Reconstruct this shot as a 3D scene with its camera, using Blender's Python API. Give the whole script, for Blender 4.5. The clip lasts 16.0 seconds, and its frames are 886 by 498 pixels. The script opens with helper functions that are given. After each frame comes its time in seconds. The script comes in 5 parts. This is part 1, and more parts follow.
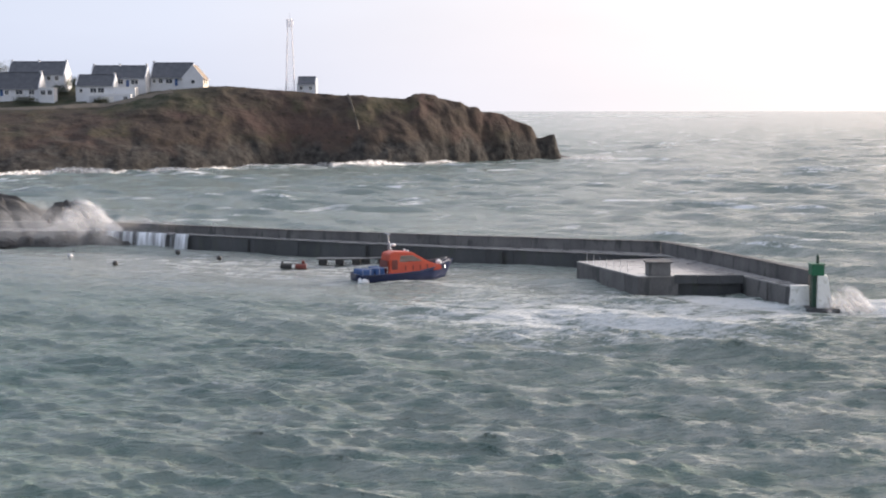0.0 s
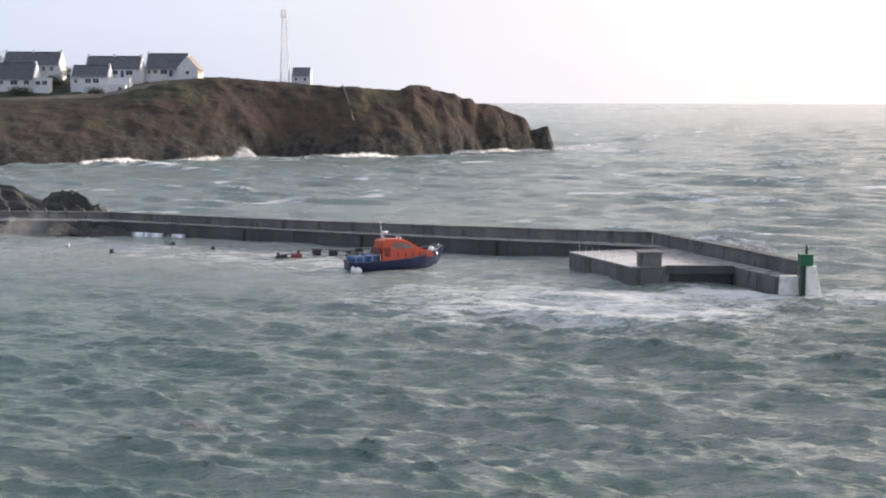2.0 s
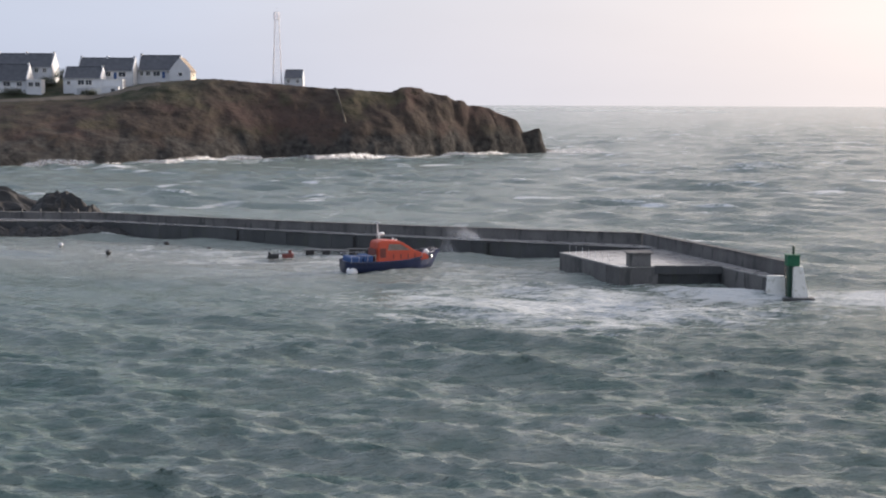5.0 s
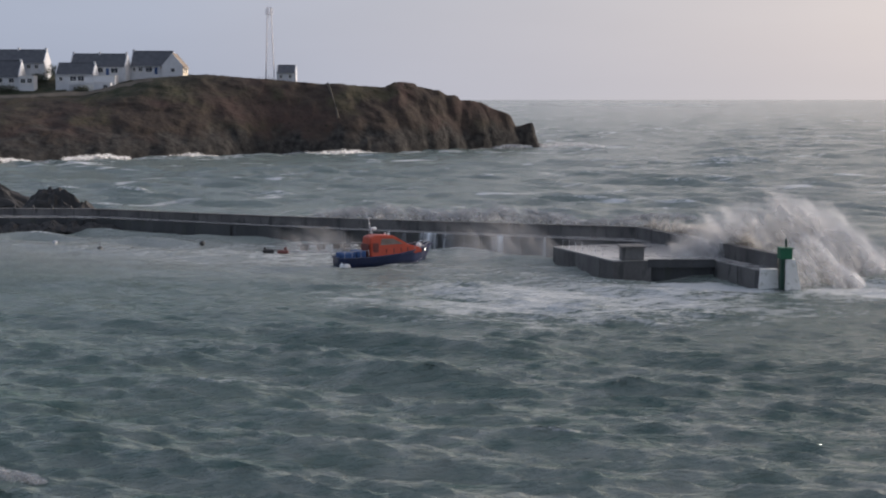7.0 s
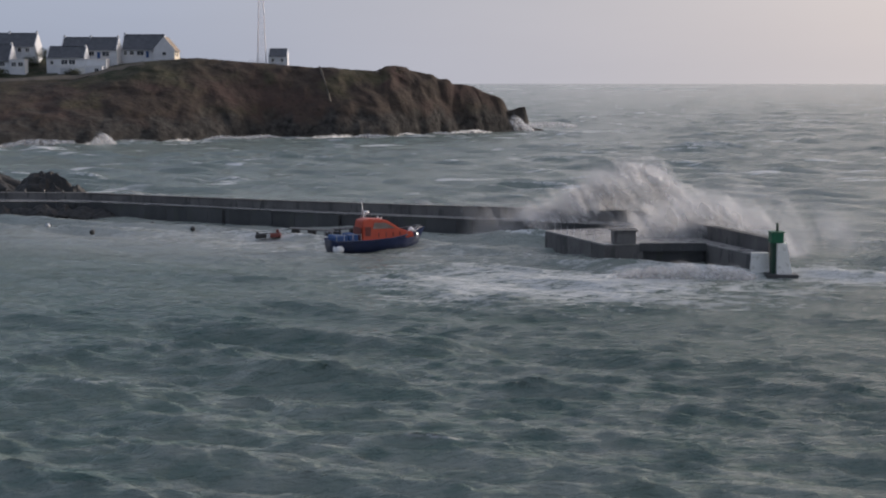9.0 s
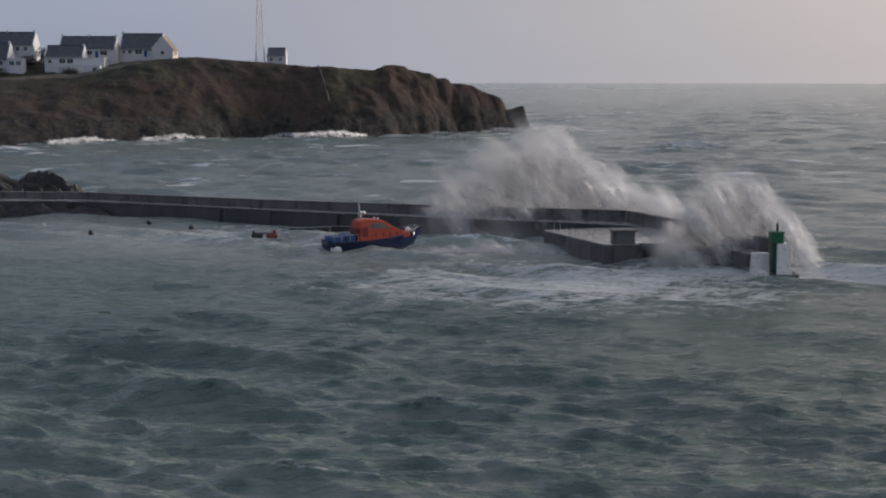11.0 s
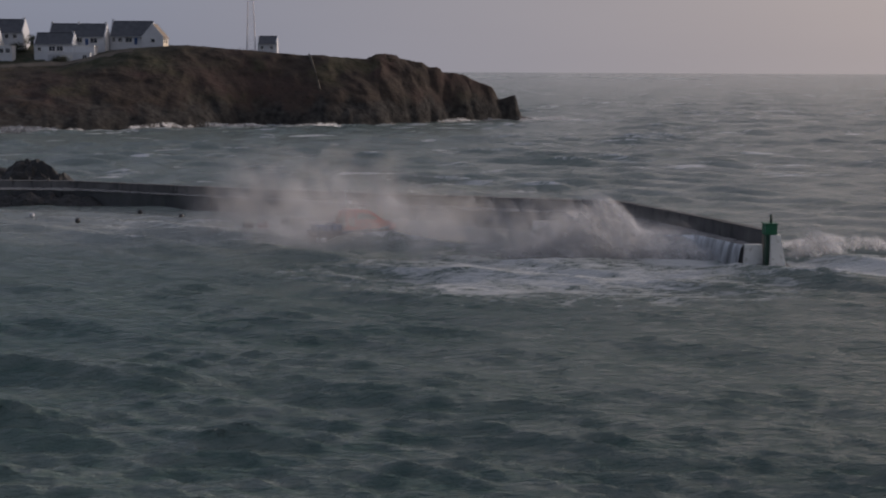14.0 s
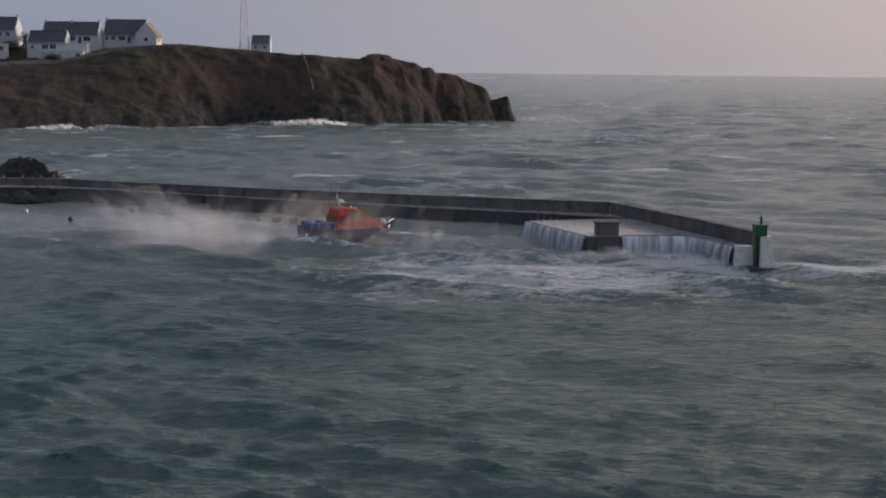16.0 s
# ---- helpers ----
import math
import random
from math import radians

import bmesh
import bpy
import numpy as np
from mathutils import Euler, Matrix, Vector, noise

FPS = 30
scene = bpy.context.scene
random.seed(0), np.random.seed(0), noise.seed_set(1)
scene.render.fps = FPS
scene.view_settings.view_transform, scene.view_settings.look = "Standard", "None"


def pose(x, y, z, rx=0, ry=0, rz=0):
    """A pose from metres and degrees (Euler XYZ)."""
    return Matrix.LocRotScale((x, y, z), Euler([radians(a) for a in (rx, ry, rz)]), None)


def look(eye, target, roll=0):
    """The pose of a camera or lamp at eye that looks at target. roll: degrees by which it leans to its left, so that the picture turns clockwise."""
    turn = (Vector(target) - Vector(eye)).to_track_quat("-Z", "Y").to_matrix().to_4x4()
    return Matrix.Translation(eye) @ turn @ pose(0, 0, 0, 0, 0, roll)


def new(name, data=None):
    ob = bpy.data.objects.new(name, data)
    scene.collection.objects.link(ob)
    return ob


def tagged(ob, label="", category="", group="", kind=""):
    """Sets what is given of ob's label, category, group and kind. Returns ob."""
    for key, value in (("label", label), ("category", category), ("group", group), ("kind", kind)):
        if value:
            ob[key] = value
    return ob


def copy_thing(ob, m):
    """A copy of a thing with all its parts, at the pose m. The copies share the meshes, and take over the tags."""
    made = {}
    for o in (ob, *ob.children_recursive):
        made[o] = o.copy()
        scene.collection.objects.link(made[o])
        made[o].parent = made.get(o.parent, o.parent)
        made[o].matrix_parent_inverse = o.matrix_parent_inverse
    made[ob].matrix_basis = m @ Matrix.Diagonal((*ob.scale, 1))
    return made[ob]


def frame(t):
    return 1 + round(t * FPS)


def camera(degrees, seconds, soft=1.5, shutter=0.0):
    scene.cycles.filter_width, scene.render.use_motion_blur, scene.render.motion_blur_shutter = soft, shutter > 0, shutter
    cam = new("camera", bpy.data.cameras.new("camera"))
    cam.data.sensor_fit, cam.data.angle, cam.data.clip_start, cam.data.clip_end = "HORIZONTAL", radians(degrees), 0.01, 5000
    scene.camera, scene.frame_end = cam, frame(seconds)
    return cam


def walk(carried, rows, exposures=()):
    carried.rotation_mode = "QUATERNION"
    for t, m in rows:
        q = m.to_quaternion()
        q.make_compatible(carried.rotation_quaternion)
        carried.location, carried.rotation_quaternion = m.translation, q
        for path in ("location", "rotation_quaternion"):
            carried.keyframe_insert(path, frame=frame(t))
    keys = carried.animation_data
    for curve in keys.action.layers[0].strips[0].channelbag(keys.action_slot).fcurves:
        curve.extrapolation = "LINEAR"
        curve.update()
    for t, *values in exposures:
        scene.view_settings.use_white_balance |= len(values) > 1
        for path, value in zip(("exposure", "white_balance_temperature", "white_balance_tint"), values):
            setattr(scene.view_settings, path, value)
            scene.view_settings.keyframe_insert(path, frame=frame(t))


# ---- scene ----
EYE = (0.0, 0.0, 18.0)
# seconds, turn to the right, tilt, lean in degrees, sway along y in metres
PATH = [
    (0.0, -0.193, -5.970, -0.020, 0.89), (0.5, -0.198, -6.150, -0.017, 0.38),
    (1.0, -0.096, -6.270, -0.050, 0.18), (1.5, 0.000, -6.329, 0.000, 0.00),
    (2.0, 0.067, -6.322, 0.145, -0.58), (2.5, 0.127, -6.284, 0.195, -0.87),
    (3.0, 0.195, -6.262, 0.250, -1.19), (3.5, 0.241, -6.243, 0.280, -1.44),
    (4.0, 0.305, -6.229, 0.264, -1.68), (6.5, 0.597, -6.307, 0.100, -2.59),
    (7.0, 0.684, -6.451, 0.010, -2.35), (7.5, 0.796, -6.665, 0.065, -2.40),
    (8.0, 0.885, -6.864, 0.090, -2.50), (8.5, 0.963, -7.029, 0.030, -2.50),
    (9.0, 1.017, -7.121, 0.042, -2.50), (11.5, 1.099, -7.173, 0.086, -1.67),
    (12.0, 1.143, -7.308, 0.114, -1.46), (12.5, 1.217, -7.408, 0.172, -1.25),
    (13.0, 1.306, -7.527, 0.150, -0.95), (13.5, 1.360, -7.596, 0.190, -0.90),
    (14.0, 1.458, -7.603, 0.296, -0.92), (14.5, 1.573, -7.600, 0.419, -0.90),
    (15.0, 1.630, -7.616, 0.600, -0.99), (15.5, 1.717, -7.605, 0.694, -1.16),
    (16.0, 1.792, -7.583, 0.648, -1.50)]


def aim(turn, tilt, lean, sway):
    eye = Vector(EYE) + Vector((0, sway, 0))
    way = Vector((math.sin(radians(turn)) * math.cos(radians(tilt)), math.cos(radians(turn)) * math.cos(radians(tilt)), math.sin(radians(tilt))))
    return look(eye, eye + way * 100, lean)


cam = camera(36.0, 16.0, soft=2.0)
walk(cam, [(t, aim(*p)) for t, *p in PATH],
     exposures=[(0.0, 0.90, 6400, 14), (4.2, 0.90, 6400, 14), (6.3, 0.0, 6120, 14), (7.2, 0.06, 6120, 14), (9.0, -0.04, 6100, 14),
                (11.5, -0.35, 6100, 14), (12.5, -0.47, 6200, 16), (13.5, -0.62, 6220, 18), (14.2, -0.80, 6230, 19), (15.0, -0.76, 6230, 19), (16.0, -0.46, 6200, 17)])

scene.cycles.transparent_max_bounces = 160    # light passes through many thin layers of spray

# ---- world and sun ----
SUN_UP, SUN_AZ = 13.0, 61.0      # degrees; azimuth clockwise from +y
world = bpy.data.worlds.new("sky")
scene.world = world
world.use_nodes = True
wn, wl = world.node_tree.nodes, world.node_tree.links
wn.clear()
w_out, w_bg = wn.new("ShaderNodeOutputWorld"), wn.new("ShaderNodeBackground")
sky = wn.new("ShaderNodeTexSky")
sky.sky_type, sky.sun_disc = "NISHITA", False
sky.sun_elevation, sky.sun_rotation = radians(SUN_UP), radians(SUN_AZ)
sky.dust_density, sky.air_density = 4.0, 1.2
w_tc = wn.new("ShaderNodeTexCoord")
w_dot = wn.new("ShaderNodeVectorMath")
w_dot.operation = "DOT_PRODUCT"
w_dot.inputs[1].default_value = (0.914, 0.407, 0.0)
wl.new(w_tc.outputs["Generated"], w_dot.inputs[0])
w_ramp = wn.new("ShaderNodeValToRGB")
cr = w_ramp.color_ramp
cr.elements[0].position, cr.elements[0].color = 0.0, (0.40, 0.45, 0.54, 1)
cr.elements[1].position, cr.elements[1].color = 1.0, (1.15, 0.95, 0.78, 1)
e = cr.elements.new(0.22)
e.color = (0.46, 0.50, 0.58, 1)
e = cr.elements.new(0.75)
e.color = (0.80, 0.715, 0.65, 1)
e = cr.elements.new(0.48)
e.color = (0.60, 0.585, 0.60, 1)
wl.new(w_dot.outputs["Value"], w_ramp.inputs[0])
w_cl = wn.new("ShaderNodeTexNoise")
w_map = wn.new("ShaderNodeMapping")
w_map.inputs["Scale"].default_value = (1.5, 1.5, 7.0)
wl.new(w_tc.outputs["Generated"], w_map.inputs[0])
wl.new(w_map.outputs[0], w_cl.inputs["Vector"])
w_cl.inputs["Scale"].default_value, w_cl.inputs["Detail"].default_value = 1.6, 5.0
w_cm = wn.new("ShaderNodeMapRange")
w_cm.inputs["To Min"].default_value, w_cm.inputs["To Max"].default_value = 0.90, 1.10
wl.new(w_cl.outputs[0], w_cm.inputs["Value"])
w_mul = wn.new("ShaderNodeVectorMath")
w_mul.operation = "SCALE"
wl.new(w_ramp.outputs[0], w_mul.inputs[0])
wl.new(w_cm.outputs[0], w_mul.inputs["Scale"])
w_sc = wn.new("ShaderNodeVectorMath")
w_sc.operation = "SCALE"
w_sc.inputs["Scale"].default_value = 0.07
wl.new(sky.outputs[0], w_sc.inputs[0])
w_mix = wn.new("ShaderNodeMix")
w_mix.data_type = "RGBA"
w_mix.inputs[0].default_value = 0.8
wl.new(w_sc.outputs[0], w_mix.inputs[6])
wl.new(w_mul.outputs[0], w_mix.inputs[7])
wl.new(w_mix.outputs[2], w_bg.inputs[0])
w_bg.inputs[1].default_value = 1.05
wl.new(w_bg.outputs[0], w_out.inputs[0])

lamp = bpy.data.lights.new("sun", "SUN")
lamp.energy, lamp.angle, lamp.color = 3.6, radians(9), (1.0, 0.87, 0.73)
sun = new("sun", lamp)
sun_dir = Vector((math.sin(radians(SUN_AZ)) * math.cos(radians(SUN_UP)), math.cos(radians(SUN_AZ)) * math.cos(radians(SUN_UP)), math.sin(radians(SUN_UP))))
sun.matrix_world = look(tuple(sun_dir * 100), (0, 0, 0))


# ---- materials ----
def nodes_of(name):
    m = bpy.data.materials.new(name)
    m.use_nodes = True
    n = m.node_tree.nodes
    return m, n, m.node_tree.links, n["Principled BSDF"]


def surface(name, a, b, rough=0.8, scale=1.0, fine=8.0, bump=0.3, metal=0.0, stretch=(1, 1, 1), vary=0.0, speck=None, spec=0.5):
    """Two tones mixed by coarse and fine noise in the thing's own space, fine relief, and a tone of its own per object."""
    m, n, l, p = nodes_of(name)
    tc = n.new("ShaderNodeTexCoord")
    mp = n.new("ShaderNodeMapping")
    mp.inputs["Scale"].default_value = stretch
    l.new(tc.outputs["Object"], mp.inputs[0])
    c, f = n.new("ShaderNodeTexNoise"), n.new("ShaderNodeTexNoise")
    c.inputs["Scale"].default_value, c.inputs["Detail"].default_value = scale, 6.0
    f.inputs["Scale"].default_value, f.inputs["Detail"].default_value = fine, 4.0
    l.new(mp.outputs[0], c.inputs["Vector"])
    l.new(mp.outputs[0], f.inputs["Vector"])
    add = n.new("ShaderNodeMath")
    add.operation = "MULTIPLY_ADD"
    l.new(f.outputs[0], add.inputs[0])
    add.inputs[1].default_value = 0.45
    l.new(c.outputs[0], add.inputs[2])
    rm = n.new("ShaderNodeMapRange")
    rm.inputs["From Min"].default_value, rm.inputs["From Max"].default_value = 0.48, 0.98
    l.new(add.outputs[0], rm.inputs["Value"])
    mix = n.new("ShaderNodeMix")
    mix.data_type = "RGBA"
    l.new(rm.outputs[0], mix.inputs[0])
    mix.inputs[6].default_value, mix.inputs[7].default_value = (*a, 1), (*b, 1)
    last = mix.outputs[2]
    if speck:
        s = n.new("ShaderNodeTexNoise")
        s.inputs["Scale"].default_value, s.inputs["Detail"].default_value = scale * 2.3, 3.0
        l.new(mp.outputs[0], s.inputs["Vector"])
        sr = n.new("ShaderNodeMapRange")
        sr.inputs["From Min"].default_value, sr.inputs["From Max"].default_value = 0.56, 0.66
        l.new(s.outputs[0], sr.inputs["Value"])
        sm = n.new("ShaderNodeMix")
        sm.data_type = "RGBA"
        l.new(sr.outputs[0], sm.inputs[0])
        l.new(last, sm.inputs[6])
        sm.inputs[7].default_value = (*speck, 1)
        last = sm.outputs[2]
    if vary:
        oi = n.new("ShaderNodeObjectInfo")
        vr = n.new("ShaderNodeMapRange")
        vr.inputs["To Min"].default_value, vr.inputs["To Max"].default_value = 1 - vary, 1 + vary
        l.new(oi.outputs["Random"], vr.inputs["Value"])
        vm = n.new("ShaderNodeVectorMath")
        vm.operation = "SCALE"
        l.new(last, vm.inputs[0])
        l.new(vr.outputs[0], vm.inputs["Scale"])
        last = vm.outputs[0]
    l.new(last, p.inputs["Base Color"])
    bp = n.new("ShaderNodeBump")
    bp.inputs["Strength"].default_value, bp.inputs["Distance"].default_value = bump, 0.05
    l.new(add.outputs[0], bp.inputs["Height"])
    l.new(bp.outputs[0], p.inputs["Normal"])
    p.inputs["Roughness"].default_value, p.inputs["Metallic"].default_value = rough, metal
    p.inputs["Specular IOR Level"].default_value = spec
    return m


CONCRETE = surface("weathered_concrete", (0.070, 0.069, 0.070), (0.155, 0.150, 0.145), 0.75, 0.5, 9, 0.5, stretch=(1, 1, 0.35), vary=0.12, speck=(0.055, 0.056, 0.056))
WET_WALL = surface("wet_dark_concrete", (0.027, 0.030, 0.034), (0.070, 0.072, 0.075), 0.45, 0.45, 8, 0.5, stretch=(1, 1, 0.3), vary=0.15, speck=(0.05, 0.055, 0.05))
# deck base raised well above the concrete: reflected sky put into the colour
WET_DECK_SHEEN = surface("wet_deck_with_sky_sheen", (0.30, 0.29, 0.28), (0.46, 0.44, 0.42), 0.16, 0.3, 6, 0.15, speck=(0.27, 0.26, 0.255))
ROCK = surface("wet_dark_rock", (0.010, 0.0098, 0.0096), (0.033, 0.031, 0.030), 0.65, 0.35, 4, 0.9, vary=0.1)
WHITE_PAINT = surface("weathered_white_paint", (0.62, 0.61, 0.57), (0.82, 0.81, 0.78), 0.6, 0.9, 12, 0.2, speck=(0.55, 0.54, 0.49))
RENDER_WHITE = surface("white_house_render", (0.56, 0.57, 0.59), (0.66, 0.67, 0.69), 0.8, 0.6, 10, 0.2, vary=0.04)
# sunlit version of the house render: warm low sun put into the colour
RENDER_SUNLIT = surface("house_render_sunlit_tint", (0.66, 0.56, 0.40), (0.74, 0.64, 0.48), 0.8, 0.6, 10, 0.2)
SLATE = surface("dark_roof_slate", (0.045, 0.05, 0.062), (0.085, 0.09, 0.105), 0.55, 0.7, 9, 0.5, vary=0.15)
TILE_BROWN = surface("brown_roof_tile", (0.20, 0.155, 0.115), (0.31, 0.25, 0.19), 0.75, 0.7, 9, 0.4)
PANE = surface("dark_window_glass", (0.03, 0.035, 0.045), (0.05, 0.055, 0.065), 0.08, 0.5, 3, 0.02)
GREEN = surface("green_beacon_paint", (0.005, 0.085, 0.038), (0.012, 0.13, 0.06), 0.45, 1.5, 12, 0.15)
DARK_GREEN = surface("dark_green_metal", (0.004, 0.03, 0.016), (0.008, 0.05, 0.028), 0.5, 1.5, 12, 0.15)
HULL_BLUE = surface("navy_hull_paint", (0.005, 0.012, 0.046), (0.010, 0.021, 0.075), 0.3, 0.8, 9, 0.1)
TARP_BLUE = surface("blue_tarpaulin", (0.02, 0.06, 0.17), (0.04, 0.10, 0.26), 0.7, 2, 9, 0.6)
ORANGE = surface("orange_cabin_paint", (0.40, 0.045, 0.018), (0.50, 0.068, 0.024), 0.42, 0.8, 9, 0.1)
GREY_METAL = surface("grey_galvanised_metal", (0.38, 0.39, 0.41), (0.5, 0.51, 0.53), 0.5, 2, 14, 0.1, metal=0.4)
MAST_METAL = surface("pale_mast_metal", (0.74, 0.72, 0.75), (0.82, 0.80, 0.83), 0.6, 2, 14, 0.1)
DARK_RUBBER = surface("dark_wet_rubber", (0.012, 0.012, 0.013), (0.03, 0.03, 0.03), 0.5, 2, 10, 0.3)
RED_WOOD = surface("dull_red_pontoon_paint", (0.12, 0.03, 0.025), (0.19, 0.05, 0.04), 0.6, 1.5, 10, 0.3)
BUOY_WHITE = surface("white_buoy_plastic", (0.68, 0.68, 0.68), (0.82, 0.82, 0.82), 0.4, 2, 10, 0.1)
BUSH = surface("dark_evergreen_leaf", (0.018, 0.026, 0.014), (0.045, 0.055, 0.028), 0.7, 0.8, 5, 0.4, vary=0.15)
GRAVEL = surface("pale_sandy_track", (0.085, 0.072, 0.058), (0.14, 0.12, 0.096), 0.9, 0.3, 3, 0.5)
LAMP_GLOW = bpy.data.materials.new("lit_lamp_glass")
LAMP_GLOW.use_nodes = True
LAMP_GLOW.node_tree.nodes["Principled BSDF"].inputs["Emission Color"].default_value = (1.0, 0.93, 0.75, 1)
LAMP_GLOW.node_tree.nodes["Principled BSDF"].inputs["Emission Strength"].default_value = 4.0


def heath_material():
    """Rock low down on the steep faces, brown bracken and ochre grass above, green turf near the houses."""
    m, n, l, p = nodes_of("headland_heath_and_rock")
    g, tc = n.new("ShaderNodeNewGeometry"), n.new("ShaderNodeTexCoord")

    def tex(scale, detail=6.0):
        t = n.new("ShaderNodeTexNoise")
        t.inputs["Scale"].default_value, t.inputs["Detail"].default_value = scale, detail
        l.new(tc.outputs["Object"], t.inputs["Vector"])
        return t.outputs[0]

    def ramp(src, lo, hi):
        r = n.new("ShaderNodeMapRange")
        r.inputs["From Min"].default_value, r.inputs["From Max"].default_value = lo, hi
        l.new(src, r.inputs["Value"])
        return r.outputs[0]

    def blend(fac, a, b):
        x = n.new("ShaderNodeMix")
        x.data_type = "RGBA"
        l.new(fac, x.inputs[0])
        for i, v in ((6, a), (7, b)):
            if isinstance(v, tuple):
                x.inputs[i].default_value = (*v, 1)
            else:
                l.new(v, x.inputs[i])
        return x.outputs[2]
    heath = blend(ramp(tex(0.35), 0.35, 0.65), (0.040, 0.032, 0.028), (0.064, 0.050, 0.040))
    heath = blend(ramp(tex(0.045), 0.50, 0.62), heath, (0.064, 0.044, 0.038))
    heath = blend(ramp(tex(0.06), 0.53, 0.66), heath, (0.074, 0.066, 0.042))
    heath = blend(ramp(tex(0.9), 0.60, 0.72), heath, (0.024, 0.027, 0.017))
    sep = n.new("ShaderNodeSeparateXYZ")
    l.new(g.outputs["Position"], sep.inputs[0])
    turf = n.new("ShaderNodeMath")
    turf.operation = "MULTIPLY"
    l.new(ramp(sep.outputs[2], 15.5, 18.5), turf.inputs[0])
    l.new(ramp(sep.outputs[0], -60.0, -95.0), turf.inputs[1])
    heath = blend(turf.outputs[0], heath, blend(ramp(tex(0.3), 0.4, 0.6), (0.030, 0.038, 0.022), (0.064, 0.060, 0.042)))
    rock = blend(ramp(tex(0.5), 0.35, 0.65), (0.020, 0.019, 0.018), (0.060, 0.056, 0.051))
    rock = blend(ramp(tex(1.7), 0.62, 0.75), rock, (0.11, 0.10, 0.09))
    low = n.new("ShaderNodeMath")
    low.operation = "MULTIPLY_ADD"
    l.new(tex(0.12), low.inputs[0])
    low.inputs[1].default_value = -16.0
    l.new(sep.outputs[2], low.inputs[2])
    l.new(blend(ramp(low.outputs[0], -3.0, 0.6), rock, heath), p.inputs["Base Color"])
    bp = n.new("ShaderNodeBump")
    bp.inputs["Strength"].default_value, bp.inputs["Distance"].default_value = 0.6, 0.5
    l.new(tex(0.8, 9.0), bp.inputs["Height"])
    l.new(bp.outputs[0], p.inputs["Normal"])
    p.inputs["Roughness"].default_value = 0.9
    p.inputs["Specular IOR Level"].default_value = 0.15
    return m


def sea_material():
    """Murky green water with wind streaks, small whitecaps on the crests, and churned foam off the quay and along the rocks."""
    m, n, l, p = nodes_of("rough_green_sea")
    g, tc = n.new("ShaderNodeNewGeometry"), n.new("ShaderNodeTexCoord")
    here, own = g.outputs["Position"], tc.outputs["Object"]

    def math_(op, a, b=None, c=None):
        x = n.new("ShaderNodeMath")
        x.operation = op
        for i, v in enumerate((a, b, c)):
            if v is None:
                continue
            if isinstance(v, (int, float)):
                x.inputs[i].default_value = v
            else:
                l.new(v, x.inputs[i])
        return x.outputs[0]

    def tex(scale, detail, stretch=(1, 1, 1), turn=0.0, src=None, dist=0.0):
        mp = n.new("ShaderNodeMapping")
        mp.inputs["Scale"].default_value = stretch
        mp.inputs["Rotation"].default_value = (0, 0, radians(turn))
        l.new(src or own, mp.inputs[0])
        t = n.new("ShaderNodeTexNoise")
        t.inputs["Scale"].default_value, t.inputs["Detail"].default_value, t.inputs["Distortion"].default_value = scale, detail, dist
        l.new(mp.outputs[0], t.inputs["Vector"])
        return t.outputs[0]

    def ramp(src, lo, hi, a=0.0, b=1.0):
        r = n.new("ShaderNodeMapRange")
        for k, v in (("From Min", lo), ("From Max", hi), ("To Min", a), ("To Max", b)):
            r.inputs[k].default_value = v
        l.new(src, r.inputs["Value"])
        return r.outputs[0]

    def blend(fac, a, b):
        x = n.new("ShaderNodeMix")
        x.data_type = "RGBA"
        l.new(fac, x.inputs[0])
        for i, v in ((6, a), (7, b)):
            if isinstance(v, tuple):
                x.inputs[i].default_value = (*v, 1)
            else:
                l.new(v, x.inputs[i])
        return x.outputs[2]
    sep = n.new("ShaderNodeSeparateXYZ")
    l.new(here, sep.inputs[0])
    so = n.new("ShaderNodeSeparateXYZ")
    l.new(own, so.inputs[0])

    def patch(cx, cy, rx, ry, turn=0.0):
        """1 in the middle of an ellipse on the water, 0 outside it."""
        c, s = math.cos(radians(turn)), math.sin(radians(turn))
        dx, dy = math_("SUBTRACT", sep.outputs[0], cx), math_("SUBTRACT", sep.outputs[1], cy)
        u = math_("ADD", math_("MULTIPLY", dx, c / rx), math_("MULTIPLY", dy, s / rx))
        v = math_("ADD", math_("MULTIPLY", dx, -s / ry), math_("MULTIPLY", dy, c / ry))
        return ramp(math_("SQRT", math_("ADD", math_("MULTIPLY", u, u), math_("MULTIPLY", v, v))), 1.0, 0.25)
    water = blend(ramp(tex(0.06, 5, (0.4, 1, 1), 14), 0.36, 0.64), (0.034, 0.090, 0.080), (0.092, 0.150, 0.126))
    # silt and fine bubbles drawn out by the wind
    streak = tex(0.75, 10, (0.30, 1.0, 1.0), 6, dist=0.2)
    broad = tex(0.035, 4, (0.5, 1.0, 1.0), 20)
    # the later loss of brightness put into the colour, carried in with the waves
    drift = math_("ADD", math_("MULTIPLY", so.outputs[0], 0.79), math_("MULTIPLY", so.outputs[1], 0.61))
    clear = math_("MULTIPLY", ramp(math_("MULTIPLY_ADD", broad, 40.0, drift), 86.0, 122.0), ramp(sep.outputs[1], 150.0, 120.0))
    # sun glow from the right put into the colour: paler right, darker left
    sun_glow = ramp(math_("MULTIPLY_ADD", sep.outputs[1], -0.10, sep.outputs[0]), -34.0, 20.0, 0.45, 1.5)
